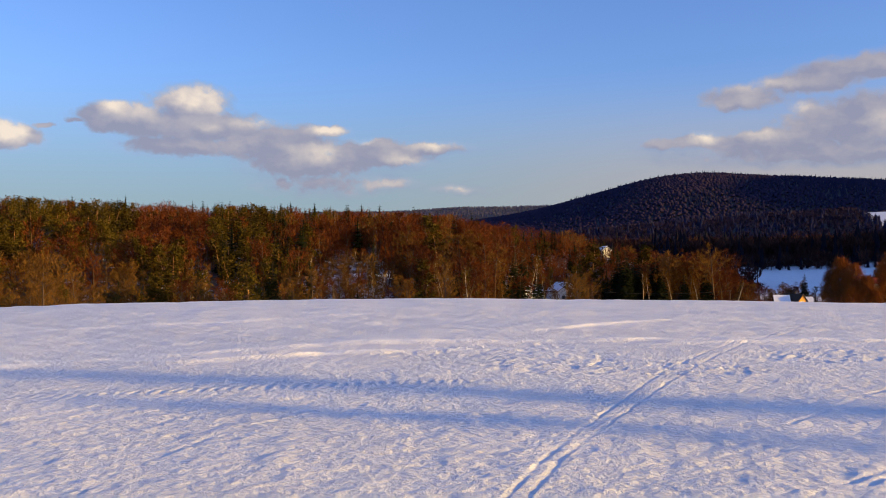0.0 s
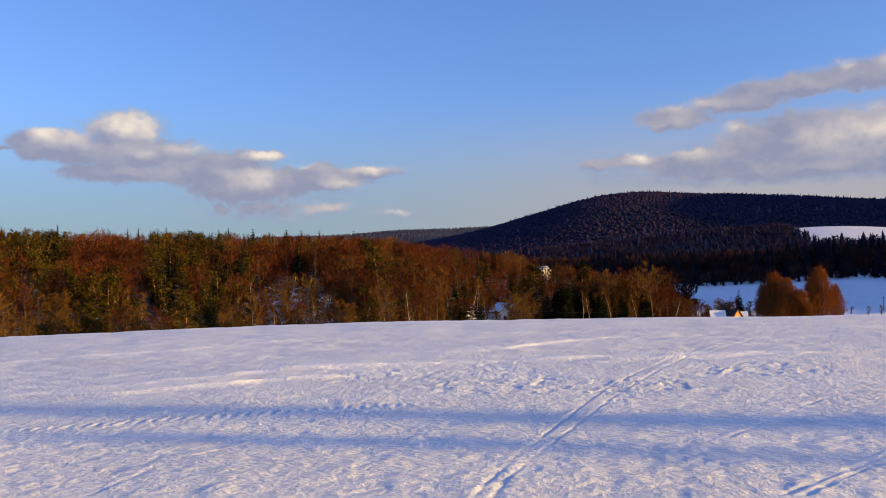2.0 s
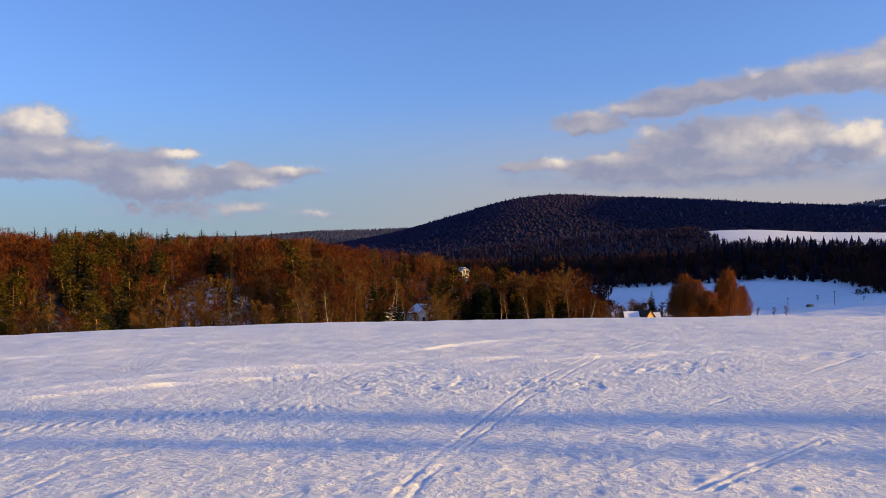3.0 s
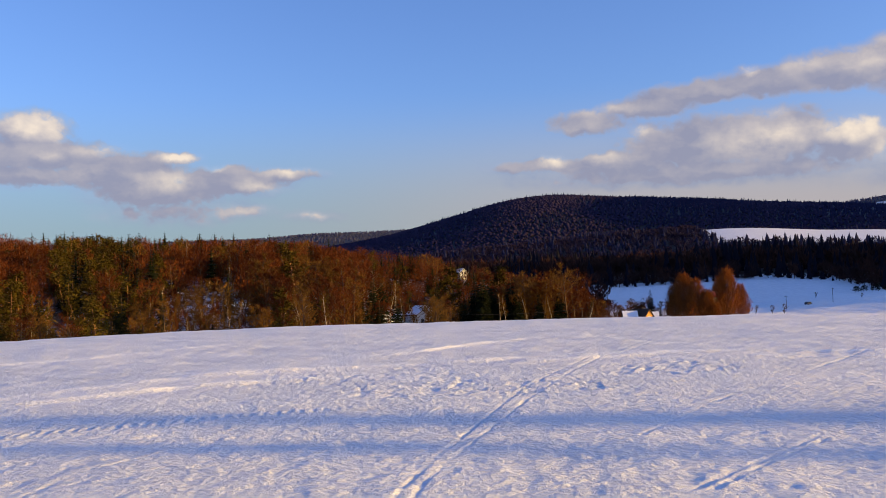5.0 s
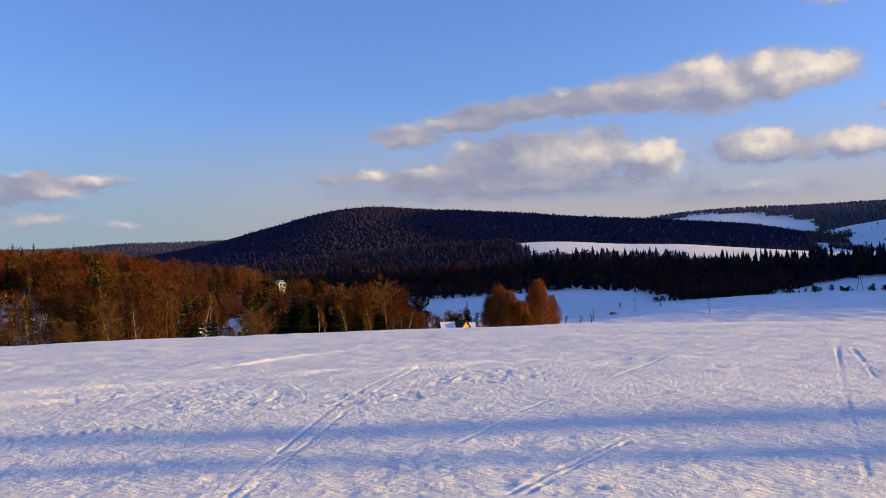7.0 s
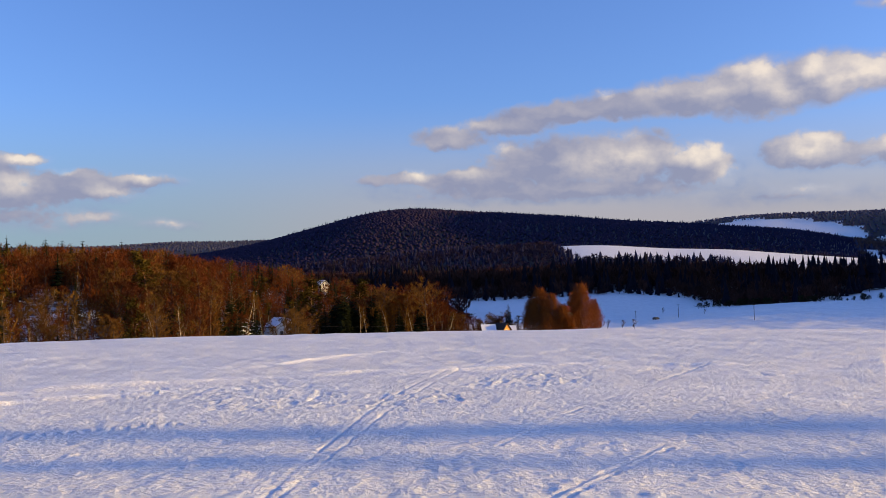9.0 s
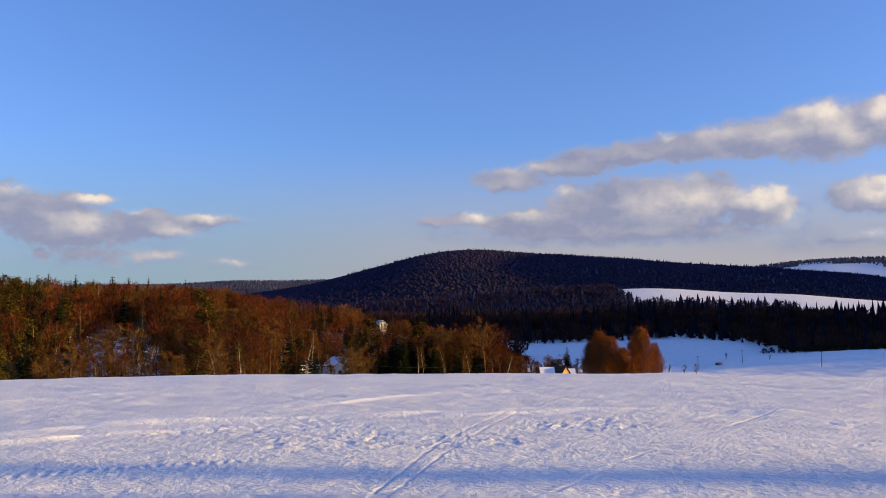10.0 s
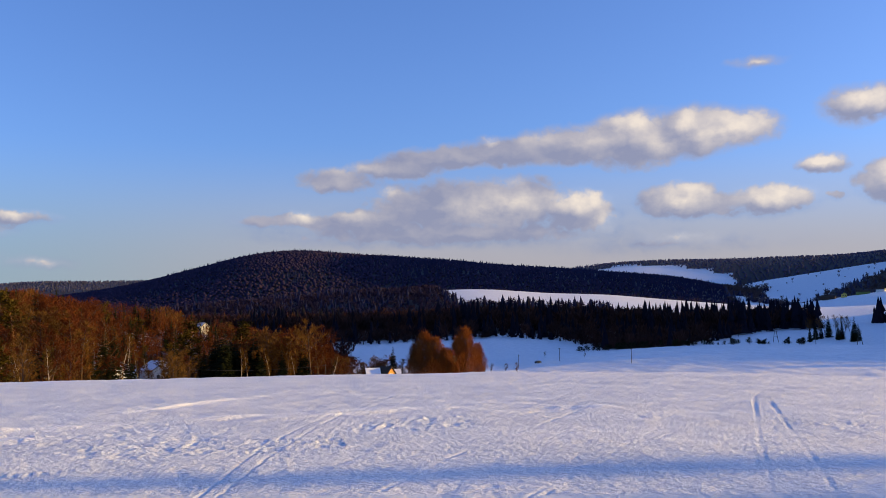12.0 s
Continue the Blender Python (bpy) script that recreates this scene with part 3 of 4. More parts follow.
# ---- trees ----
class Shape:
    """Triangles gathered piece by piece."""

    def __init__(self):
        self.v, self.f = [], []
        self.count = 0

    def add(self, v, f):
        self.v.append(np.asarray(v, dtype=float))
        self.f.append(np.asarray(f, dtype=int) + self.count)
        self.count += len(v)

    def tube(self, points, radii, sides=5):
        points = np.asarray(points, dtype=float)
        rows = []
        for k, p in enumerate(points):
            d = points[min(k + 1, len(points) - 1)] - points[max(k - 1, 0)]
            d = d / (np.linalg.norm(d) + 1e-9)
            u = np.cross(d, (0.31, 0.95, 0.05) if abs(d[2]) > 0.6 else (0, 0, 1))
            u = u / np.linalg.norm(u)
            w = np.cross(d, u)
            ang = np.arange(sides) * 2 * np.pi / sides
            rows.append(p + radii[k] * (np.cos(ang)[:, None] * u + np.sin(ang)[:, None] * w))
        f = []
        for k in range(len(points) - 1):
            for s in range(sides):
                a, b = k * sides + s, k * sides + (s + 1) % sides
                f += [(a, b, b + sides), (a, b + sides, a + sides)]
        self.add(np.concatenate(rows), f)

    def blades(self, base, tip, width, r):
        """Thin pointed twigs or needle sprays, one triangle each."""
        base, tip = np.asarray(base), np.asarray(tip)
        d = tip - base
        side = np.cross(d, r.normal(size=d.shape))
        side = side / (np.linalg.norm(side, axis=1, keepdims=True) + 1e-9) * np.asarray(width).reshape(-1, 1) / 2
        n = len(base)
        v = np.concatenate([base - side, base + side, tip])
        self.add(v, np.stack([np.arange(n), np.arange(n) + n, np.arange(n) + 2 * n], -1))

    def arrays(self):
        return np.concatenate(self.v), np.concatenate(self.f)


def bend(p0, direction, length, r, parts=3, wander=0.15, lift=0.0):
    pts, d = [np.asarray(p0, dtype=float)], np.asarray(direction, dtype=float)
    for _ in range(parts):
        d = d + r.normal(size=3) * wander + np.array([0, 0, lift])
        d = d / np.linalg.norm(d)
        pts.append(pts[-1] + d * length / parts)
    return np.array(pts)


def bare_tree(seed, height, spread, stem=0.02, low=0.25, twigs=1500, stems=1, limbs=18, subs=6, light=False):
    """A leafless broadleaf tree: trunk and limbs, and a crown of fine twigs. light: few faces, for woods far off."""
    r = np.random.default_rng(seed)
    wood, crown = Shape(), Shape()
    ends = []
    n = 4 if light else 7
    for s in range(stems):
        lean = r.normal(size=2) * (0.05 if stems == 1 else 0.14)
        start = np.array([0, 0, -0.4]) + np.append(r.normal(size=2) * (0.25 if stems > 1 else 0), 0)
        top = height * (0.93 if s == 0 else r.uniform(0.72, 0.9))
        trunk = bend(start, (lean[0], lean[1], 1), top, r, n, 0.05, 0.02)
        wood.tube(trunk, height * stem / math.sqrt(stems) * np.linspace(1, 0.12, n + 1), 4 if light else 6)
        count = max(4, int(limbs / math.sqrt(stems)))
        for k in range(count):
            tt = (k + r.uniform(0, 1)) / count
            t = low + (0.98 - low) * tt
            i = min(int(t * n), n - 1)
            p = trunk[i] + (trunk[i + 1] - trunk[i]) * (t * n - i)
            a = r.uniform(0, 2 * np.pi)
            reach = spread * (0.55 + 0.75 * tt if tt < 0.4 else 0.85 - 0.85 * (tt - 0.4)) * r.uniform(0.75, 1.2)
            limb = bend(p, (math.cos(a), math.sin(a), r.uniform(0.6, 1.5)), reach, r, 3, 0.14, 0.10)
            wood.tube(limb, height * stem * 0.33 * np.array([1, 0.7, 0.4, 0.15]) * (1.1 - 0.6 * t), 3 if light else 4)
            for q in range(subs):
                u = r.uniform(0.15, 1.0)
                m = min(int(u * 3), 2)
                p2 = limb[m] + (limb[m + 1] - limb[m]) * (u * 3 - m)
                d2 = limb[m + 1] - limb[m]
                d2 = d2 / np.linalg.norm(d2) + r.normal(size=3) * 0.6 + np.array([0, 0, 0.2])
                sub = bend(p2, d2, reach * r.uniform(0.3, 0.55), r, 2, 0.2, 0.05)
                crown.blades(sub[:2], sub[1:], [height * stem * 0.14, height * stem * 0.10], r)
                ends.append(sub)
    per = max(1, twigs // len(ends))
    for sub in ends:
        t = r.uniform(0.05, 1.0, per)
        base = np.where(t[:, None] < 0.5, sub[0] + (sub[1] - sub[0]) * (t * 2)[:, None], sub[1] + (sub[2] - sub[1]) * (t * 2 - 1)[:, None])
        d = (sub[2] - sub[0]) / np.linalg.norm(sub[2] - sub[0])
        way = d + r.normal(size=(per, 3)) * 0.75 + np.array([0, 0, 0.35])
        way = way / np.linalg.norm(way, axis=1, keepdims=True)
        size = 1.4 if light else 1.0
        crown.blades(base, base + way * (height * size * r.uniform(0.025, 0.075, (per, 1))), size * r.uniform(0.045, 0.085, per) * height / 15, r)
    return wood.arrays(), crown.arrays()


def feather_tree(seed, height, half):
    """A dense egg-shaped leafless tree: a few stems fanning up into countless fine ascending twigs."""
    r = np.random.default_rng(seed)
    wood, crown = Shape(), Shape()
    for k in range(5):
        a, out_by = 2.5 * k + r.uniform(0, 1), half * r.uniform(0.15, 0.5)
        stem = bend((r.normal() * 0.3, r.normal() * 0.3, -0.5), (math.cos(a) * out_by / height, math.sin(a) * out_by / height, 1), height * r.uniform(0.75, 0.92), r, 6, 0.05, 0.02)
        wood.tube(stem, height * 0.011 * np.linspace(1, 0.1, 7), 5)
        for q in range(9):
            i = 1 + q % 5
            b = r.uniform(0, 2 * np.pi)
            limb = bend(stem[i], (math.cos(b) * 0.7, math.sin(b) * 0.7, 1.0), height * 0.26 * r.uniform(0.6, 1.1), r, 3, 0.1, 0.1)
            wood.tube(limb, height * 0.0032 * np.array([1, 0.7, 0.4, 0.1]), 3)
    n = 11000
    t = r.beta(1.35, 1.7, n)
    outline = np.clip(1.05 - t, 0, 1) ** 0.55 * np.clip(t / 0.3 + 0.25, 0, 1) ** 0.6
    a = r.uniform(0, 2 * np.pi, n)
    lobes = 0.80 + 0.16 * np.sin(3 * a + 7 * t + seed) + 0.13 * np.sin(7 * a - 15 * t) + r.normal(size=n) * 0.07
    reach = half * outline * lobes * np.sqrt(r.uniform(0.05, 1.0, n))
    base = np.stack([np.cos(a) * reach, np.sin(a) * reach, height * (0.10 + 0.84 * t)], -1)
    way = np.stack([np.cos(a) * 0.45, np.sin(a) * 0.45, np.full(n, 1.0)], -1) + r.normal(size=(n, 3)) * 0.42
    crown.blades(base, base + way * r.uniform(0.35, 1.0, (n, 1)) * (0.8 + 0.5 * t[:, None]), r.uniform(0.06, 0.11, n), r)
    return wood.arrays(), crown.arrays()


def pine_tree(seed, height, n=17, grow=0.9, boughs=34):
    """A pine with a bare ruddy stem and a ragged crown of needle clumps."""
    r = np.random.default_rng(seed)
    wood, crown = Shape(), Shape()
    trunk = bend((0, 0, -0.4), (r.normal() * 0.05, r.normal() * 0.05, 1), height, r, 7, 0.05, 0.03)
    wood.tube(trunk, height * 0.016 * np.linspace(1, 0.15, 8), 6 if boughs > 20 else 3)
    low = r.uniform(0.18, 0.35)
    for k in range(boughs):
        t = low + (0.98 - low) * (k + r.uniform(0, 1)) / boughs
        i = min(int(t * 7), 6)
        p = trunk[i] + (trunk[i + 1] - trunk[i]) * (t * 7 - i)
        a = r.uniform(0, 2 * np.pi)
        reach = height * 0.23 * (1.06 - (t - low) / (1 - low)) ** 0.6 * r.uniform(0.55, 1.15)
        limb = bend(p, (math.cos(a), math.sin(a), r.uniform(0.0, 0.5)), reach, r, 2, 0.15, 0.1)
        if boughs > 20:
            wood.tube(limb, height * 0.004 * np.array([1, 0.6, 0.2]), 3)
        for u in (0.45, 0.75, 1.0) if boughs > 20 else (0.5, 0.95):
            c = limb[0] + (limb[2] - limb[0]) * u + r.normal(size=3) * 0.15
            way = r.normal(size=(n, 3)) * np.array([1, 1, 0.6]) + np.array([0, 0, 0.3])
            way = way / np.linalg.norm(way, axis=1, keepdims=True)
            size = height * 0.050 * grow * r.uniform(0.7, 1.25)
            base = c + r.normal(size=(n, 3)) * size * 0.5
            crown.blades(base, base + way * size * r.uniform(0.5, 1.0, (n, 1)), size * r.uniform(0.3, 0.5, n), r)
    return wood.arrays(), crown.arrays()


def spruce_tree(seed, height, fine=True):
    """A spruce: whorls of drooping boughs, ragged towards the tip."""
    r = np.random.default_rng(seed)
    wood, crown = Shape(), Shape()
    wood.tube([(0, 0, -0.4), (0, 0, height * 0.5), (0, 0, height)], height * 0.014 * np.array([1, 0.6, 0.05]), 6)
    whorls = 22 if fine else 13
    if not fine:
        for z0, z1, w in ((0.08, 0.75, 0.06), (0.62, 0.97, 0.022)):
            ang = np.arange(6) * np.pi / 3
            ring = np.stack([np.cos(ang) * w * height, np.sin(ang) * w * height, np.full(6, z0 * height)], -1)
            crown.add(np.concatenate([ring, [[0, 0, z1 * height]]]), [(q, (q + 1) % 6, 6) for q in range(6)])
    for k in range(whorls):
        t = 0.06 + 0.93 * k / whorls
        n = (12 if fine else 7) if t < 0.7 else (7 if fine else 5)
        for q in range(n):
            a = 2 * np.pi * (q + r.uniform(-0.4, 0.4)) / n + k * 0.7
            reach = height * (0.20 if fine else 0.21) * (1.05 - t) ** 0.8 * r.uniform(0.65, 1.2)
            p = np.array([0, 0, height * t + r.uniform(-0.02, 0.02) * height])
            out_way = np.array([math.cos(a), math.sin(a), 0])
            tip = p + out_way * reach + np.array([0, 0, -reach * r.uniform(0.25, 0.6) + 0.02 * height])
            side = np.array([-out_way[1], out_way[0], 0]) * reach * r.uniform(0.26, 0.40) * (1 if fine else 1.6)
            mid = p + (tip - p) * 0.55 + np.array([0, 0, 0.06 * reach])
            droop = np.array([0, 0, -0.16 * reach])
            crown.add([p, mid + side + droop, tip, mid - side + droop, mid], [(0, 1, 4), (1, 2, 4), (2, 3, 4), (3, 0, 4)])
            if fine:
                base = np.array([mid + side * 0.6, mid - side * 0.6, mid, tip * 0.8 + p * 0.2])
                crown.blades(base, base + out_way * reach * 0.25 + r.normal(size=(4, 3)) * reach * 0.12 + droop, np.full(4, reach * 0.14), r)
    return wood.arrays(), crown.arrays()


def tree_thing(name, pair, trunk_mat, crown_mat, label):
    """One tree as a thing: an Empty at its foot over the trunk and the crown."""
    top = new(name)
    top.empty_display_size = 0.5
    for kind, (v, f), m in (("trunk", pair[0], trunk_mat), ("crown", pair[1], crown_mat)):
        part = new(kind, mesh_of(kind, v, f, [m], smooth=kind == "trunk"))
        part.parent = top
    tagged(top, label, "tree")
    return top


def planted(az, r, scale=1.0, turn=None, squeeze=1.0):
    x, y = where_az(az, r)
    a = random.uniform(0, 360) if turn is None else turn
    return Matrix.LocRotScale((x, y, ground_at(x, y) - 0.05), Euler((0, 0, radians(a))), (scale * squeeze, scale * squeeze, scale))


BARE = [bare_tree(11 + k, 15, 4.6 + 0.4 * k, low=0.14 + 0.03 * k, twigs=2700, limbs=22, subs=6) for k in range(5)]
SLIM = [bare_tree(31 + k, 15, 2.0, stem=0.013, low=0.4, twigs=900, limbs=16, subs=5) for k in range(3)]
ROUND = [feather_tree(51 + k, 16, 5.6) for k in range(3)]
BUSH = [bare_tree(71 + k, 4, 1.7, stem=0.02, low=0.08, twigs=330, stems=3, limbs=14, subs=4, light=True) for k in range(2)]
JUNIPER = [pine_tree(151 + k, 11, 6, 1.6) for k in range(2)]
POPLAR = [bare_tree(81 + k, 18, 2.0, stem=0.014, low=0.12, twigs=1500, limbs=34, subs=4) for k in range(2)]
PINE = [pine_tree(91 + k, 15) for k in range(4)]
SPRUCE = [spruce_tree(111 + k, 17) for k in range(3)]

kinds = {}


def plant(key, at, which=None):
    """Set a tree of one of the kinds; the first of a kind carries the meshes, the rest share them."""
    table = {
        "bare": (BARE, "broadleaf_tree", M_BARK, M_TWIG, "leafless reddish-brown broadleaf tree at the wood's edge"),
        "pale": (BARE, "broadleaf_tree", M_BARK, M_TWIG_PALE, "leafless tawny broadleaf tree with spreading twigs"),
        "birch": (SLIM, "birch_tree", M_BARK_BIRCH, M_TWIG_PALE, "slender leafless birch with a pale trunk"),
        "round": (ROUND, "rust_brown_tree", M_BARK, M_TWIG_RED, "dense round leafless rust-brown tree beside the farm"),
        "bush": (BUSH, "bush", M_BARK, M_TWIG, "leafless brown bush standing in snow"),
        "poplar": (POPLAR, "poplar_tree", M_BARK, M_TWIG, "tall narrow leafless poplar beside the snowy field"),
        "juniper": (JUNIPER, "juniper_shrub", M_BARK, M_SPRUCE, "low dark juniper shrub on the snowy field's crest"),
        "pine": (PINE, "pine_tree", M_BARK_PINE, M_PINE, "olive-green pine with a ruddy trunk in the wood"),
        "spruce": (SPRUCE, "spruce_tree", M_BARK, M_SPRUCE, "dark green pointed spruce among bare trees"),
    }
    shapes, name, bark, leaf, label = table[key]
    k = random.randrange(len(shapes)) if which is None else which
    if (key, k) in kinds:
        return copy_thing(kinds[key, k], at @ Matrix.Diagonal([1 / v for v in kinds[key, k].scale] + [1]))
    ob = tree_thing(name, shapes[k], bark, leaf, label)
    tagged(ob, category="shrub" if key in ("bush", "juniper") else "tree")
    ob["group"] = {"bush": "bushes", "juniper": "shrubs on the crest", "poplar": "trees beside the field", "round": "trees by the farm"}.get(key, "trees of the wood")
    ob.matrix_basis = at
    kinds[key, k] = ob
    return ob


# Shares of pine, spruce, birch and tawny trees along the wood by azimuth: its near edge, then its depth; the rest is reddish-brown.
WOOD_ZONES = (
    (-18.6, (0.22, 0.03, 0.05, 0.62), (0.74, 0.14, 0.00, 0.02)),
    (-14.0, (0.55, 0.06, 0.06, 0.20), (0.10, 0.08, 0.00, 0.04)),
    (-9.6, (0.66, 0.10, 0.04, 0.10), (0.60, 0.22, 0.00, 0.02)),
    (-7.8, (0.20, 0.40, 0.08, 0.12), (0.12, 0.42, 0.00, 0.04)),
    (-3.2, (0.04, 0.04, 0.45, 0.17), (0.04, 0.16, 0.04, 0.06)),
    (4.2, (0.03, 0.04, 0.20, 0.36), (0.03, 0.12, 0.02, 0.08)),
    (9.4, (0.06, 0.22, 0.22, 0.25), (0.10, 0.24, 0.02, 0.10)),
    (13.2, (0.03, 0.40, 0.25, 0.12), (0.03, 0.40, 0.04, 0.10)),
    (30.0, (0.04, 0.10, 0.25, 0.26), (0.02, 0.10, 0.02, 0.10)),
)


def wood_mix(az, r):
    """Which kind grows where in the wood on the hillside."""
    edge, deep = next((e, d) for limit, e, d in WOOD_ZONES if az < limit)
    shares = edge if r < (250 if az < 4 else 352) else deep
    v = random.random()
    for key, share in zip(("pine", "spruce", "birch", "pale"), shares):
        v -= share
        if v < 0:
            return key
    return "bare"


random.seed(5)
# The nearer part of the wood, tree by tree.
for k in range(310):
    az = -28 + 46 * ((k * 0.6180339887) % 1.0) + random.uniform(-0.4, 0.4)
    r = 185 + 135 * random.random() ** 0.9
    if -8.5 < az < -3.0 and r < 300 and random.random() < 0.15:
        continue
    if 5.0 < az < 9.1 and random.random() < (0.93 if 6.6 < az < 7.9 else 0.55):
        continue
    tall = 1.0
    if az > 8.6:
        r, tall = 335 + (r - 185) * 0.5, 1.6 - 0.85 * step(16.4, 18.2, az)
    elif az > -3:
        tall = 1.2
    if 9.3 < az < 10.5:
        tall = 0.65
    key = wood_mix(az, r)
    plant(key, planted(az, r, random.uniform(0.65, 1.05) * tall * (0.8 if r < 230 else 1.0) * (0.72 if key == "spruce" else 1.0), squeeze=random.uniform(1.1, 1.5)))
# Single trees that stand out before the wood.
for az, r, key, scale, sq in ((-23.3, 160, "pale", 0.72, 1.2), (-21.6, 165, "pale", 0.6, 1.2), (1.6, 178, "birch", 0.75, 0.9), (0.2, 182, "pale", 0.85, 1.0),
                              (6.9, 326, "birch", 0.7, 0.9), (7.7, 328, "pale", 0.5, 0.9), (5.4, 300, "birch", 0.85, 1.0), (6.3, 322, "birch", 0.8, 1.0), (8.5, 318, "spruce", 0.75, 0.9), (8.9, 330, "birch", 0.95, 1.0),
                              (12.2, 330, "birch", 1.05, 1.0), (12.6, 332, "birch", 1.0, 1.0), (13.9, 334, "birch", 0.95, 1.1), (15.4, 336, "birch", 0.9, 1.0)):
    plant(key, planted(az, r, scale, squeeze=sq))


# ---- woods too far or too many to count ----
class Grove:
    """Many trees joined into one mesh of kind stuff, bark first, then crowns."""

    def __init__(self):
        self.v, self.f, self.m, self.count = [], [], [], 0

    def put(self, pair, x, y, z, scale, wide, turn, mats):
        c, s = math.cos(turn), math.sin(turn)
        for (v, f), m in zip(pair, mats):
            if m is None:
                continue
            w = np.empty_like(v)
            w[:, 0] = (v[:, 0] * c - v[:, 1] * s) * scale * wide + x
            w[:, 1] = (v[:, 0] * s + v[:, 1] * c) * scale * wide + y
            w[:, 2] = v[:, 2] * scale + z
            self.v.append(w)
            self.f.append(f + self.count)
            self.m.append(np.full(len(f), m))
            self.count += len(w)

    def put_many(self, pair, x, y, z, scale, wide, turn, mats):
        """The same tree at many places at once."""
        c, s, w = np.cos(turn)[:, None], np.sin(turn)[:, None], (scale * wide)[:, None]
        for (v, f), m in zip(pair, mats):
            spots = np.stack([(v[:, 0] * c - v[:, 1] * s) * w + x[:, None], (v[:, 0] * s + v[:, 1] * c) * w + y[:, None], v[:, 2] * scale[:, None] + z[:, None]], -1)
            self.v.append(spots.reshape(-1, 3))
            self.f.append((f[None] + (np.arange(len(x)) * len(v))[:, None, None]).reshape(-1, 3) + self.count)
            self.m.append(np.full(len(f) * len(x), m))
            self.count += len(v) * len(x)

    def finish(self, name, mats, label, category="woods", smooth=False):
        ob = new(name, mesh_of(name, np.concatenate(self.v), np.concatenate(self.f), mats, np.concatenate(self.m), smooth))
        return tagged(ob, label, category, kind="stuff")


# Small shapes for the far woods.
FAR_SPRUCE = [spruce_tree(131 + k, 20, False) for k in range(3)]
FAR_PINE = [pine_tree(161 + k, 14, 9, 1.55, 17) for k in range(5)]


def thin_bare(seed):
    """A young leafless tree of fine upright twigs, for the depth of the wood."""
    r = np.random.default_rng(seed)
    s, t = Shape(), Shape()
    t.tube(((0, 0, -0.5), (r.normal() * 0.3, r.normal() * 0.3, 5), (r.normal() * 0.5, r.normal() * 0.5, 11.5)), (0.16, 0.10, 0.03), 3)
    n = 380
    a, h = r.uniform(0, 2 * np.pi, n), r.uniform(1.5, 11.3, n)
    reach = (0.30 + 0.70 * np.sin(np.pi * h / 12.8)) * np.sqrt(r.uniform(0.03, 1.0, n)) * 2.9
    base = np.stack([np.cos(a) * reach, np.sin(a) * reach, h], -1)
    way = np.stack([np.cos(a) * 0.5, np.sin(a) * 0.5, np.ones(n)], -1) + r.normal(size=(n, 3)) * 0.4
    s.blades(base, base + way * r.uniform(0.5, 1.2, (n, 1)), r.uniform(0.10, 0.20, n), r)
    return t.arrays(), s.arrays()


THIN = [thin_bare(181 + k) for k in range(6)]
gr = np.random.default_rng(21)
back = Grove()
kinds_back = {"pine": (FAR_PINE, (1, 4), 0.95), "spruce": (FAR_SPRUCE, (0, 5), 0.78), "birch": (SLIM, (2, 6), 1.0), "pale": (THIN, (0, 6), 1.1), "bare": (THIN, (0, 3), 1.1)}
for k in range(1560):
    az = gr.uniform(-29, 18.4)
    r = 200 + 255 * gr.random() ** 0.85 if az < 3 else gr.uniform(352, 545)
    if (-8.4 < az < -3.0 and r < 300 and gr.random() < 0.62) or (4.6 < az < 9.2 and r < 365) or (9.5 < az < 10.25 and 480 < r < 540):
        continue
    key = wood_mix(az, r)
    x, y = where_az(az, r)
    shapes, mats, tall = kinds_back[key]
    tall = tall * (0.7 if r < 225 else 1.0) * (0.78 if az > 8.8 else 1)
    back.put(shapes[gr.integers(len(shapes))], x, y, ground_at(x, y) - 0.1, gr.uniform(0.62, 0.98) * tall, gr.uniform(1.0, 1.45), gr.uniform(0, 6.28), mats)
for k in range(90):                                      # spruces along the skyline
    az, r = gr.uniform(-29, -8) if k < 64 else gr.uniform(-8, 4), gr.uniform(395, 440)
    x, y = where_az(az, r)
    back.put(FAR_SPRUCE[k % 3], x, y, ground_at(x, y) - 0.1, gr.uniform(0.46, 0.70), gr.uniform(1.0, 1.4), gr.uniform(0, 6.28), (0, 5))
back.finish("hillside_wood", [M_BARK, M_BARK_PINE, M_BARK_BIRCH, M_TWIG, M_PINE, M_SPRUCE, M_TWIG_PALE], "mixed wood of bare trees and conifers climbing the snowy hillside")


def tiny_spruce(seed):
    r = np.random.default_rng(seed)
    s = Shape()
    for z0, z1, w in ((1.0, 9.5, 3.7), (4.5, 13.0, 3.0), (8.5, 16.5, 2.3), (12.5, 20.0, 1.5)):
        ang = np.arange(5) * np.pi * 0.4 + r.uniform(0, 1)
        ring = np.stack([np.cos(ang) * w * r.uniform(0.55, 1.25, 5), np.sin(ang) * w * r.uniform(0.55, 1.25, 5), np.full(5, z0) + r.uniform(-1, 1, 5)], -1)
        s.add(np.concatenate([ring, [[r.normal() * 0.2, r.normal() * 0.2, z1]]]), [(q, (q + 1) % 5, 5) for q in range(5)])
    return s.arrays()


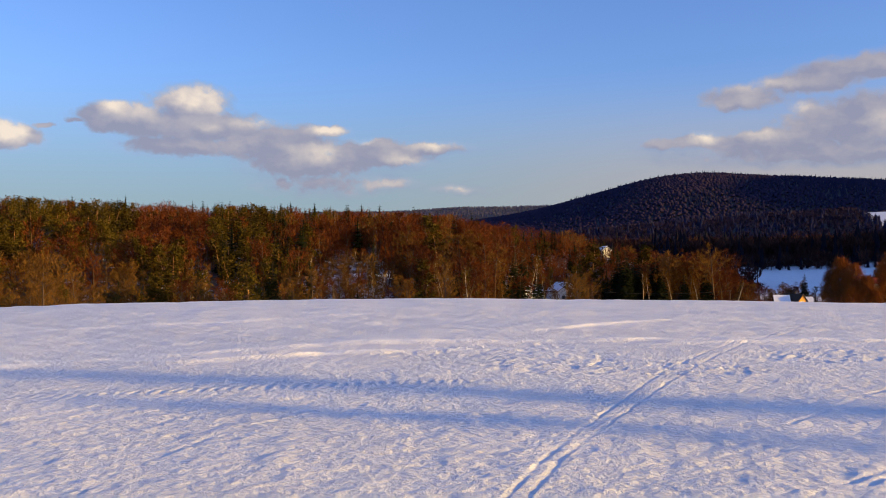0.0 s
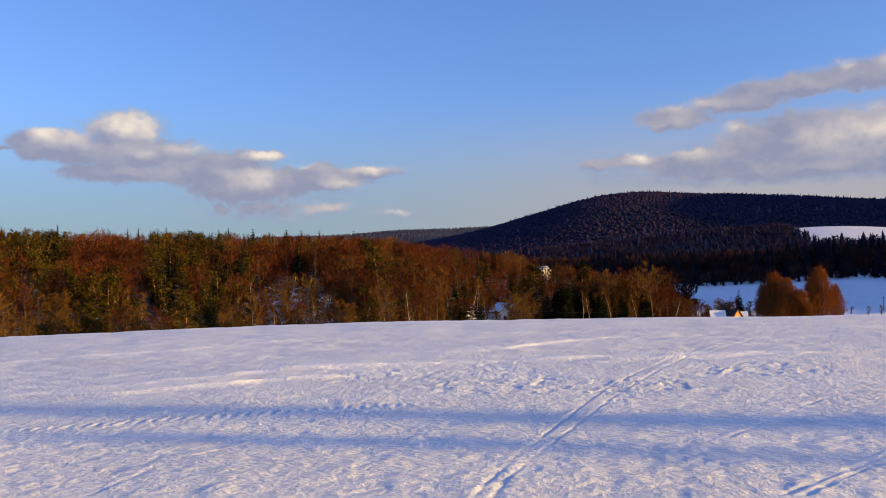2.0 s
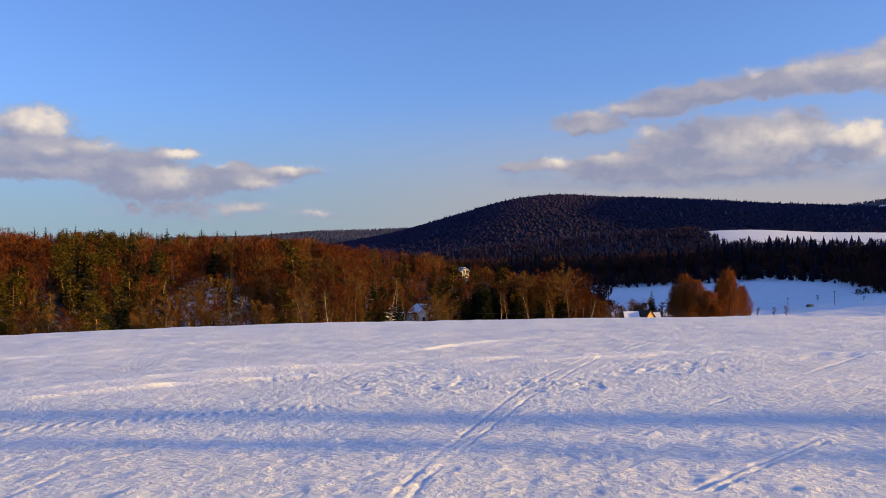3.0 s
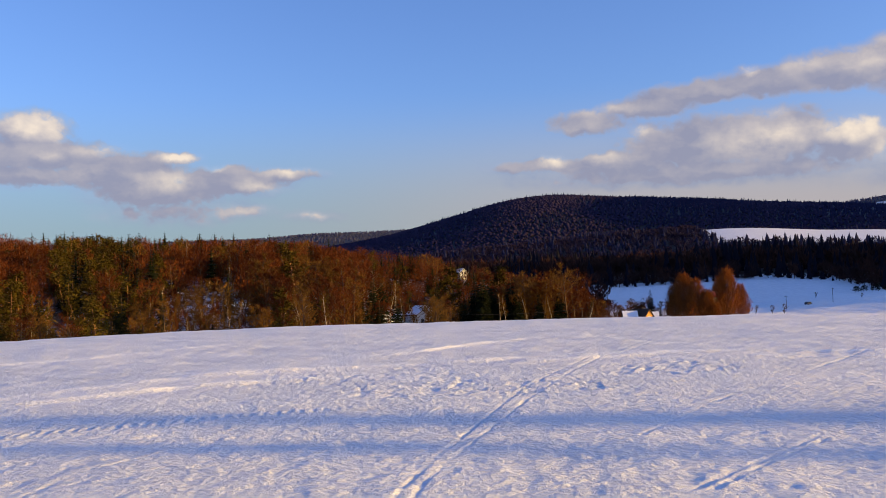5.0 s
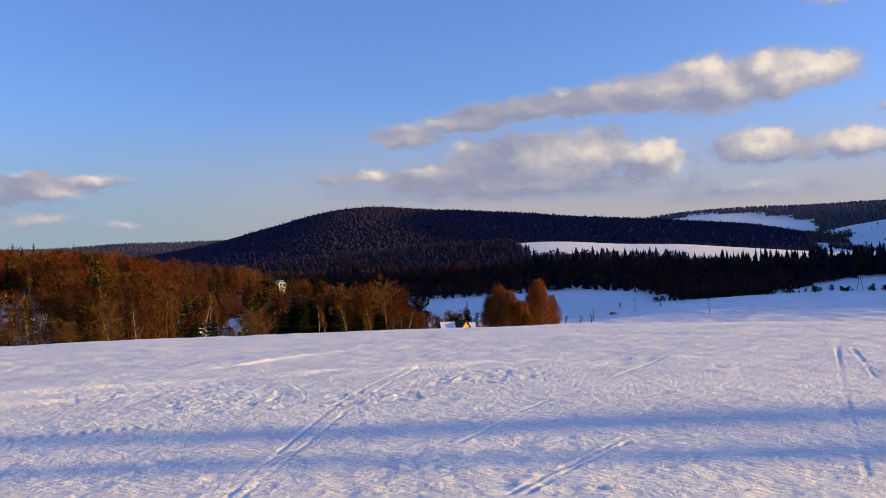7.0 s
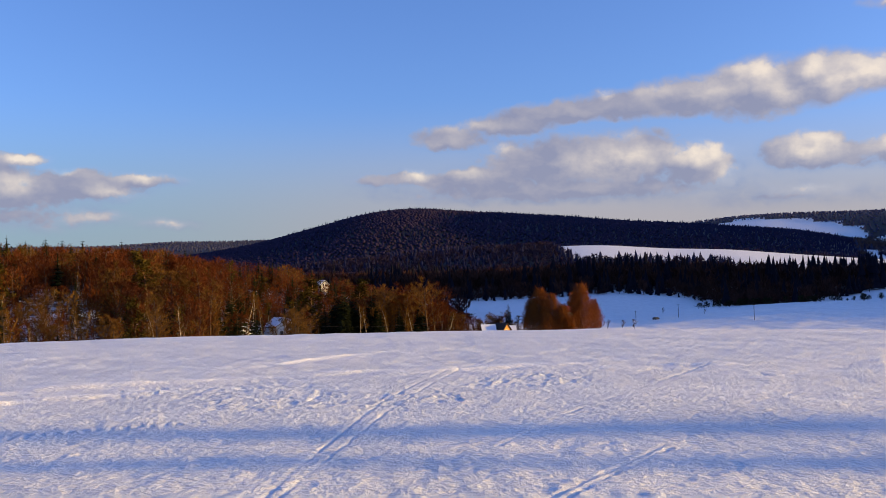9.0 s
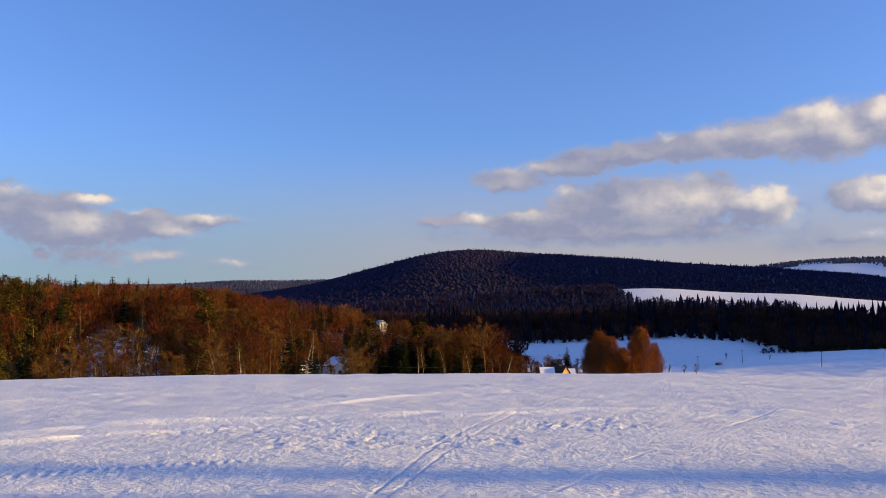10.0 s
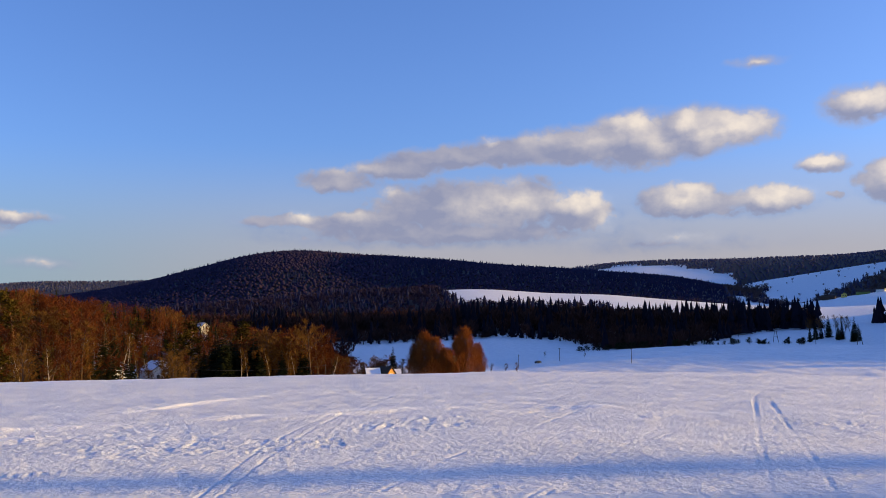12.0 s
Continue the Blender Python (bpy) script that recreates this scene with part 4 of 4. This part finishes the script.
def tiny_bare(seed):
    """A rounded leafless crown for woods seen from far off."""
    r = np.random.default_rng(seed)
    s = Shape()
    ang = np.arange(6) * np.pi / 3
    low = np.stack([np.cos(ang) * r.uniform(3.0, 4.6, 6), np.sin(ang) * r.uniform(3.0, 4.6, 6), r.uniform(1.5, 5.0, 6)], -1)
    up = np.stack([np.cos(ang + 0.5) * r.uniform(1.8, 3.4, 6), np.sin(ang + 0.5) * r.uniform(1.8, 3.4, 6), r.uniform(8.0, 11.0, 6)], -1)
    f = []
    for q in range(6):
        n = (q + 1) % 6
        f += [(q, n, 6 + q), (n, 6 + n, 6 + q), (6 + q, 6 + n, 12)]
    s.add(np.concatenate([low, up, [[r.normal() * 0.6, r.normal() * 0.6, r.uniform(11.5, 13.5)]]]), f)
    return s.arrays()


def mid_bare(seed):
    """A leafless crown of upright twigs, for slopes at middle distance."""
    r = np.random.default_rng(seed)
    s = Shape()
    s.tube(((0, 0, -0.5), (0, 0, 11)), (0.3, 0.05), 3)
    n = 64
    a = r.uniform(0, 2 * np.pi, n)
    h = r.uniform(2.5, 10.0, n)
    reach = (0.4 + 0.6 * np.sin(np.pi * (h - 2) / 10)) * r.uniform(0.3, 1.0, n) * 2.6
    base = np.stack([np.cos(a) * reach, np.sin(a) * reach, h], -1)
    way = np.stack([np.cos(a) * 0.5, np.sin(a) * 0.5, np.ones(n)], -1) + r.normal(size=(n, 3)) * 0.25
    s.blades(base, base + way * r.uniform(1.8, 3.8, (n, 1)), r.uniform(0.45, 0.95, n), r)
    return s.arrays()


MID_BARE = [mid_bare(k + 40) for k in range(6)]
TINY_SPRUCE = [tiny_spruce(k) for k in range(6)]
TINY_BARE = [tiny_bare(k + 20) for k in range(6)]


def cover_with(grove, az0, az1, r0, r1, spacing, share, shapes_a, shapes_b, low=0.75, high=1.15, wide=1.0):
    """Scatter trees over a stretch of the far land where woods grow; share is that of conifers."""
    rows = int((r1 - r0) / spacing)
    for row in range(rows):
        r = r0 + (row + 0.5) * spacing
        step_az = math.degrees(spacing / r)
        a = np.arange(az0, az1, step_az)
        a = a + gr.uniform(-0.5, 0.5, len(a)) * step_az
        q = r + gr.uniform(-0.5, 0.5, len(a)) * spacing
        keep = woods(a, q)
        a, q = a[keep], q[keep]
        if not len(a):
            continue
        z = land(a, q)
        x, y = q * np.sin(np.radians(a)), q * np.cos(np.radians(a))
        patch = fractal(x / 130, y / 130, 3) * 0.5
        conifer = gr.random(len(a)) < np.array([share(p, q1) for p, q1 in zip(a, q)]) + patch
        for firs, shapes in ((True, shapes_a), (False, shapes_b)):
            pick = gr.integers(len(shapes), size=len(a))
            for k, shape in enumerate(shapes):
                here_too = (conifer == firs) & (pick == k)
                m = int(here_too.sum())
                if m:
                    pair = shape if isinstance(shape[0], tuple) else (shape,)
                    mats = (2, 0 if firs else 1) if len(pair) == 2 else (0 if firs else 1,)
                    grove.put_many(pair, x[here_too], y[here_too], z[here_too] - 0.3, gr.uniform(low, high, m) * (0.85 if firs and len(pair) == 1 else 1),
                                   gr.uniform(0.9, 1.25, m) * wide * (1 if firs else 1.2), gr.uniform(0, 6.28, m), mats)


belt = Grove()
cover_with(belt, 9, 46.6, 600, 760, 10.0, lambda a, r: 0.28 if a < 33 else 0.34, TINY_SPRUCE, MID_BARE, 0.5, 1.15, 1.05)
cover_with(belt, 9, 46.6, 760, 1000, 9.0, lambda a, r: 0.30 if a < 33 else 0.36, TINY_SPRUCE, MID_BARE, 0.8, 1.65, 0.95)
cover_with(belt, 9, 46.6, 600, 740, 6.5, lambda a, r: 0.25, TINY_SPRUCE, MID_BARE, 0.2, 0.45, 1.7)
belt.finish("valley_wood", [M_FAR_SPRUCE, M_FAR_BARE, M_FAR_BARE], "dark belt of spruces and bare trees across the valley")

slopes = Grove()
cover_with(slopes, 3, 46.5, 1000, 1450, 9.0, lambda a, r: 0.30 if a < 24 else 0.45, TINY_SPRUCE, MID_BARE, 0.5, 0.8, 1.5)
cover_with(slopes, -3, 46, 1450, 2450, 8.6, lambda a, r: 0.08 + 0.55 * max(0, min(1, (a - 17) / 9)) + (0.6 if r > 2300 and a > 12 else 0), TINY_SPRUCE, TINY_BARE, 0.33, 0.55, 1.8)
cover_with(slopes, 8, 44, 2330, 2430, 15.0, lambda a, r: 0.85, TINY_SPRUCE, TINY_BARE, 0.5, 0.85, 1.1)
slopes.finish("hill_forest", [M_HAZED_HILL_SPRUCE, M_HAZED_HILL_BARE], "dark mixed forest covering the great rounded hill", smooth=True)

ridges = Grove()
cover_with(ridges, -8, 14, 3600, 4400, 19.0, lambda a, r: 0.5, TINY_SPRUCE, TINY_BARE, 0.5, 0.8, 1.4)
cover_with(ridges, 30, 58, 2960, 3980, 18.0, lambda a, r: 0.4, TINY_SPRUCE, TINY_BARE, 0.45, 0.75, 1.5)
ridges.finish("ridge_forest", [M_HAZED_RIDGE_WOOD, M_HAZED_RIDGE_WOOD], "forest along the distant ridges on the horizon", "forest", True)

groves = Grove()
cover_with(groves, 41.5, 58, 1880, 2950, 14.0, lambda a, r: 0.05 if a < 47.5 else 0.35, TINY_SPRUCE, MID_BARE, 0.5, 1.05, 1.4)
for k in range(60):
    az, r = gr.uniform(43, 50), gr.uniform(2250, 2850)
    x, y = where_az(az, r)
    groves.put((MID_BARE[k % 6],), x, y, ground_at(x, y) - 0.3, gr.uniform(0.3, 0.7), gr.uniform(1.2, 2.0), gr.uniform(0, 6.28), (1,))
groves.finish("village_groves", [M_HAZED_RIDGE_WOOD, M_HAMLET], "brownish bare trees about the distant village fields", "trees")

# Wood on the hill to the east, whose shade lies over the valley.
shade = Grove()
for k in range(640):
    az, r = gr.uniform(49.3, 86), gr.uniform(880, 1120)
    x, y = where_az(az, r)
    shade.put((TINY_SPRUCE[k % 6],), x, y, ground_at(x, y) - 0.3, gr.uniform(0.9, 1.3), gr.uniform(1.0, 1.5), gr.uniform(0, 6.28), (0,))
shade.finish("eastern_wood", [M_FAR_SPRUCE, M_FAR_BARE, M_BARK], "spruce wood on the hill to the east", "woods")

# Trees beside the field that throw the long shadows over the snow.
def shadow_place(offset, s):
    """A place s metres towards the sun along the shadow line that passes the camera at that distance."""
    n, t = radians(SUN_AZ - 90), radians(SUN_AZ)
    x, y = offset * math.sin(n) + s * math.sin(t), offset * math.cos(n) + s * math.cos(t)
    return math.degrees(math.atan2(x, y)), math.hypot(x, y)


for offset, s, past, key, which, sq in ((8.7, 66, 16, "poplar", 0, 0.8), (11.0, 105, 26, "poplar", 1, 0.62), (11.6, 112, 18, "birch", 0, 0.7), (10.3, 98, 6, "birch", 1, 0.7)):
    az, r = shadow_place(offset, s)
    v = (POPLAR if key == "poplar" else SLIM)[which][1][0]
    high = v[v[:, 2] > 8]
    lean = math.degrees(math.atan2(high[:, 1].mean(), high[:, 0].mean()))        # turned so that each leans along the light
    height = (s + past) * math.tan(radians(SUN_EL)) - float(land(np.array([az]), np.array([r]))[0])
    plant(key, planted(az, r, height / (18 if key == "poplar" else 15), 90 - SUN_AZ - lean, sq), which)

x, y = where_az(-9.9, 300)
plant("spruce", planted(-9.9, 300, (sight(300, 3.5) - ground_at(x, y)) / 17, squeeze=0.8))

# Thicket between the trunks of the near wood.
SCRUB = [bare_tree(171 + k, 5, 1.6, stem=0.012, low=0.1, twigs=80, limbs=6, subs=3, light=True, stems=2) for k in range(4)]
scrub = Grove()
for k in range(430):
    az, r = gr.uniform(-28, 18.6), gr.uniform(178, 330)
    if az > 8.6:
        r = 335 + (r - 178) * 0.35
    if k % 4 == 0 and 4 < az < 10:
        r = 362 + (r - 178) * 0.6
    if (5.2 < az < 9.0 and r < 345) or (-8 < az < -3 and gr.random() < 0.7):
        continue
    x, y = where_az(az, r)
    scrub.put(SCRUB[k % 4], x, y, ground_at(x, y) - 0.1, gr.uniform(0.6, 1.5), gr.uniform(0.9, 1.5), gr.uniform(0, 6.28), (0, 1))
scrub.finish("undergrowth", [M_BARK, M_TWIG], "brown leafless thicket under the trees of the wood", "undergrowth")

# The two rust-brown trees by the farm, the spruce and the hedge.
for az, r, scale, sq in ((22.7, 384, 0.98, 0.95), (23.25, 380, 1.26, 1.0), (23.95, 376, 1.12, 1.05), (24.6, 372, 0.84, 1.15), (25.3, 396, 1.12, 0.95), (25.75, 385, 1.36, 0.95), (26.5, 392, 0.95, 0.95)):
    plant("round", planted(az, r, scale, squeeze=sq))
for az, r, scale in ((24.4, 378, 1.5), (24.8, 376, 1.8), (25.05, 374, 1.9), (25.3, 375, 1.9), (25.5, 377, 1.7), (22.6, 368, 1.4), (23.2, 364, 1.5), (23.8, 362, 1.6), (24.3, 366, 1.3), (22.2, 372, 1.2)):
    plant("bush", planted(az, r, scale, squeeze=1.3))
for az, r, scale in ((9.3, 470, 0.5), (9.55, 484, 0.4), (9.75, 490, 0.28), (9.95, 490, 0.3), (10.2, 484, 0.42), (10.45, 475, 0.5)):
    plant("bare", planted(az, r, scale))
for az, r, scale in ((3.2, 250, 0.75), (4.4, 262, 0.85), (4.9, 300, 0.85), (8.3, 316, 1.0), (8.6, 322, 0.8), (10.7, 338, 1.15), (11.15, 333, 1.3), (11.6, 340, 1.2), (12.0, 336, 1.0), (12.9, 336, 1.2), (13.3, 334, 0.9), (14.6, 338, 0.8), (-1.4, 230, 0.7), (0.6, 300, 0.9), (-10.4, 188, 0.75), (-14.8, 230, 0.7)):
    plant("spruce", planted(az, r, scale, squeeze=1.15))
plant("spruce", planted(21.3, 392, 0.78))
plant("round", planted(25.0, 371, 0.5, squeeze=1.4))
plant("round", planted(23.75, 370, 0.6, squeeze=1.3))
plant("pale", planted(27.3, 420, 0.3))
plant("pale", planted(26.9, 410, 0.35))
for k in range(44):
    az = random.uniform(17.6, 22.4)
    plant("bush", planted(az, random.uniform(352, 420) if 19.3 < az < 21.9 else random.uniform(338, 420), random.uniform(0.9, 1.9)))


for az, r, key, scale in ((6.8, 318, "birch", 0.8), (7.15, 326, "pale", 0.55), (7.5, 316, "birch", 0.85), (7.75, 330, "bare", 0.6), (8.1, 320, "birch", 0.9), (6.3, 330, "bare", 0.8), (8.7, 326, "bare", 0.85)):
    plant(key, planted(az, r, scale, squeeze=1.1))


# Small trees and the hedge about the farm.
for k in range(24):
    az = random.uniform(18.0, 22.4)
    plant(("bare", "pale")[k % 2], planted(az, random.uniform(356, 425), random.uniform(0.34, 0.62) * (1.35 if az < 19.4 else 1.0), squeeze=random.uniform(1.2, 1.7)))

# Thin trunks on the snowy slope within the wood.
for k in range(26):
    plant("birch" if k % 3 else "bare", planted(random.uniform(-8.4, -3.2), random.uniform(205, 310), random.uniform(0.62, 0.9), squeeze=random.uniform(0.6, 0.9)))


# ---- houses ----
def box(bm, x0, x1, y0, y1, z0, z1):
    vs = [bm.verts.new(p) for p in ((x0, y0, z0), (x1, y0, z0), (x1, y1, z0), (x0, y1, z0), (x0, y0, z1), (x1, y0, z1), (x1, y1, z1), (x0, y1, z1))]
    for q in ((0, 3, 2, 1), (4, 5, 6, 7), (0, 1, 5, 4), (1, 2, 6, 5), (2, 3, 7, 6), (3, 0, 4, 7)):
        bm.faces.new([vs[i] for i in q])


def prism(bm, pts, y0, y1):
    """A profile in x and z drawn out along y."""
    a, b = [bm.verts.new((x, y0, z)) for x, z in pts], [bm.verts.new((x, y1, z)) for x, z in pts]
    bm.faces.new(a)
    bm.faces.new(b[::-1])
    for i in range(len(pts)):
        j = (i + 1) % len(pts)
        bm.faces.new((a[j], a[i], b[i], b[j]))


def part(name, bm, mat, parent, label=""):
    bmesh.ops.recalc_face_normals(bm, faces=bm.faces)
    me = bpy.data.meshes.new(name)
    bm.to_mesh(me)
    bm.free()
    me.materials.append(mat)
    ob = new(name, me)
    ob.parent = parent
    if label:
        ob["label"] = label
    return ob


def house(az, r, z, turn, w, d, eaves, ridge, wall_mat, roof_mat, label, windows=(), snow=True, chimney=True, name="house"):
    """A gabled house: its gable end faces -y before it is turned."""
    x, y = where_az(az, r)
    top = new(name)
    top.matrix_basis = pose(x, y, z, 0, 0, turn)
    tagged(top, label, "house")
    down = -max(1.5, z - ground_at(x, y) + 1.5)
    bm = bmesh.new()
    prism(bm, [(-w / 2, down), (w / 2, down), (w / 2, eaves), (0, ridge), (-w / 2, eaves)], -d / 2, d / 2)
    part("wall", bm, wall_mat, top)
    k = (ridge - eaves) / (w / 2)
    for side in (-1, 1):
        bm = bmesh.new()
        o = 0.5
        prism(bm, [(0, ridge), (side * (w / 2 + o), eaves - k * o), (side * (w / 2 + o), eaves - k * o + 0.22), (0, ridge + 0.26)], -d / 2 - 0.45, d / 2 + 0.45)
        slab = part("roof", bm, roof_mat, top)
        if snow:
            bm = bmesh.new()
            prism(bm, [(side * 0.02, ridge + 0.27), (side * (w / 2 + o * 0.9), eaves - k * o * 0.9 + 0.24), (side * (w / 2 + o * 0.9), eaves - k * o * 0.9 + 0.46), (side * 0.02, ridge + 0.50)], -d / 2 - 0.4, d / 2 + 0.4)
            part("snow_cover", bm, M_ROOF_SNOW, slab, "thick white snow lying on the roof")
    if chimney:
        bm = bmesh.new()
        box(bm, w * 0.15, w * 0.15 + 0.6, -0.3, 0.3, eaves, ridge + 0.9)
        part("chimney", bm, M_DARK_WOOD, top)
    for wx, wz, ww, wh in windows:
        bm = bmesh.new()
        box(bm, wx - ww / 2 - 0.1, wx + ww / 2 + 0.1, -d / 2 - 0.06, -d / 2 + 0.02, wz - 0.1, wz + wh + 0.1)
        win = part("window", bm, M_ROOF_SNOW if wall_mat is M_OCHRE else M_DARK_WOOD, top)
        bm = bmesh.new()
        box(bm, wx - ww / 2, wx + ww / 2, -d / 2 - 0.075, -d / 2 - 0.02, wz, wz + wh)
        part("pane", bm, M_GLASS, win)
    return top


house(7.35, 345, sight(345, -2.75), 18, 8.4, 10, 5.0, 7.8, M_PLASTER, M_DARK_WOOD, "white gabled house behind bare trees with snowy roof", ((-2, 2.2, 0.9, 1.2), (1.6, 2.2, 0.9, 1.2)))
house(5.4, 352, sight(352, -2.9), 70, 7, 9, 3.4, 6.0, M_PLASTER, M_DARK_WOOD, "low white outbuilding half hidden by trees")
house(9.85, 520, sight(520, 0.28), 20, 5.0, 6.4, 2.4, 4.4, M_PLASTER, M_DARK_WOOD, "small white cottage above the wood", ((-0.8, 2.0, 0.7, 0.9), (0.9, 2.0, 0.7, 0.9)))
house(20.7, 340, sight(340, -2.95), 25, 3.6, 8, 3.6, 5.6, M_OCHRE, M_DARK_WOOD, "ochre timber house with a dark gable roof", ((0, 2.4, 1.0, 0.9),), snow=False)
house(21.4, 342, sight(342, -2.92), 75, 4.0, 3.6, 2.0, 4.2, M_PLASTER, M_DARK_WOOD, "low pale shed with snowy roof beside the timber house", chimney=False, name="shed")
house(20.05, 338, sight(338, -2.95), 80, 5.0, 4.6, 2.2, 4.8, M_DARK_WOOD, M_DARK_WOOD, "dark barn with snow on its roof beside the timber house", chimney=False, name="barn")
house(24.85, 388, sight(388, -0.95) - 5.6, -70, 3.6, 4.6, 3.2, 4.9, M_PLASTER, M_RED_ROOF, "pale house with red tiled roof behind the rust-brown trees", snow=False, chimney=False)


# ---- poles and pylons ----
def pole(az, r, h):
    x, y = where_az(az, r)
    top = new("utility_pole")
    top.matrix_basis = pose(x, y, ground_at(x, y), 0, 0, -az)
    tagged(top, "dark wooden utility pole standing in the snowy field", "utility pole", "poles across the valley")
    for nm, pts, rad in (("post", ((0, 0, -0.5), (0, 0, h)), (0.16, 0.11)), ("crossarm", ((-0.7, 0, h - 0.4), (0.7, 0, h - 0.4)), (0.07, 0.07))):
        s = Shape()
        s.tube(pts, rad, 6)
        ob = new(nm, mesh_of(nm, *s.arrays(), [M_POLE]))
        ob.parent = top
    return top


def pylon(az, r, h):
    x, y = where_az(az, r)
    top = new("power_pylon")
    top.matrix_basis = pose(x, y, ground_at(x, y), 0, 0, -az)
    tagged(top, "wooden A-frame power pylon standing in snow", "pylon", "power pylons")
    for side in (-1, 1):
        s = Shape()
        s.tube(((side * 1.9, 0, -0.5), (side * 0.25, 0, h)), (0.2, 0.16), 6)
        ob = new("leg", mesh_of("leg", *s.arrays(), [M_POLE]))
        ob.parent = top
    for z, half in ((h * 0.45, 1.1), (h * 0.97, 1.6), (h * 0.82, 1.3)):
        s = Shape()
        s.tube(((-half, 0, z), (half, 0, z)), (0.13, 0.13), 5)
        ob = new("crossarm", mesh_of("crossarm", *s.arrays(), [M_POLE]))
        ob.parent = top
    return top


for az, r, h in ((35.8, 452, 7.2), (31.5, 500, 7.0), (29.0, 470, 6.5), (46.2, 640, 8.5)):
    pole(az, r, h)


def car(az, r, turn):
    """A parked car: body with cabin, windows and four wheels."""
    x, y = where_az(az, r)
    top = new("car")
    top.matrix_basis = pose(x, y, ground_at(x, y), 0, 0, turn)
    tagged(top, "dark car standing on the snowy valley road", "car")
    bm = bmesh.new()
    prism(bm, [(-2.1, 0.35), (2.1, 0.35), (2.15, 0.8), (1.2, 0.95), (0.6, 1.45), (-1.2, 1.48), (-1.9, 1.0), (-2.15, 0.85)], -0.85, 0.85)
    body = part("body", bm, M_CAR, top)
    bm = bmesh.new()
    prism(bm, [(1.0, 0.97), (0.5, 1.38), (-1.1, 1.40), (-1.6, 1.02)], -0.87, 0.87)
    part("window", bm, M_GLASS, body)
    for wx in (-1.35, 1.35):
        for wy in (-0.8, 0.8):
            bm = bmesh.new()
            bmesh.ops.create_cone(bm, cap_ends=True, segments=12, radius1=0.33, radius2=0.33, depth=0.22, matrix=pose(wx, wy, 0.33, 90))
            part("wheel", bm, M_TYRE, top)
    return top


car(30.2, 500, 20)

# The wire along the wood's edge on its two poles.
ends = []
for az in (5.2, 8.25, 17.2):
    pole(az, 322, 8.5)
    x, y = where_az(az, 322)
    ends.append(Vector((x, y, ground_at(x, y) + 8.1)))
for a, b in zip(ends[:-1], ends[1:]):
    s = Shape()
    s.tube([a.lerp(b, t / 10) - Vector((0, 0, 1.2 * (1 - (t / 5 - 1) ** 2))) for t in range(11)], [0.035] * 11, 4)
    tagged(new("overhead_wire", mesh_of("overhead_wire", *s.arrays(), [M_POLE])), "sagging grey overhead wire along the wood's edge", "wire", "overhead wires")

for az, r, h in ((44.05, 690, 9.5), (48.5, 660, 10.0)):
    pylon(az, r, h)

# Junipers along the crest of the far field, and lone spruces by the village.
for k in range(84):
    az = 32.6 + 13.0 * random.random() ** 0.8
    plant("juniper", planted(az, random.uniform(590, 604), random.uniform(0.16, 0.42), squeeze=random.uniform(1.5, 2.6)))
for az, r, scale in ((46.2, 705, 0.8), (46.5, 712, 0.6), (46.9, 720, 0.95), (47.4, 700, 0.7), (47.6, 705, 0.75), (48.25, 690, 1.0), (48.45, 694, 0.7), (48.15, 688, 0.6), (45.9, 690, 0.6)):
    plant("spruce", planted(az, r, scale))
for az, r, scale in ((46.4, 750, 0.8), (46.7, 760, 0.9), (47.3, 770, 0.85), (47.6, 780, 0.8), (48.0, 770, 0.8), (47.8, 760, 0.6), (45.9, 740, 0.8), (30.6, 560, 0.25), (33.0, 520, 0.2), (28.2, 420, 0.3), (28.9, 425, 0.35)):
    plant("pale", planted(az, r, scale))
for az, r, turn, w, d, e, g, wall, label in (
        (47.0, 1740, 80, 9, 22, 3.5, 6.5, M_DARK_WOOD, "long dark barn of the distant village"),
        (47.8, 1735, 10, 8, 9, 5, 8, M_YELLOW, "yellow house of the distant village"),
        (48.8, 1745, 85, 9, 22, 4, 7, M_GREEN_WALL, "green-walled farmhouse of the distant village"),
        (49.7, 1750, 80, 8, 14, 4, 7, M_PLASTER, "pale house of the distant village"),
        (50.5, 1740, 70, 9, 16, 4, 7, M_DARK_WOOD, "dark farmhouse of the distant village")):
    x, y = where_az(az, r)
    house(az, r, ground_at(x, y) + 0.3, turn - az, w, d, e, g, wall, M_DARK_WOOD, label, ((-2, 2, 1.2, 1.4), (2, 2, 1.2, 1.4)), snow=False)
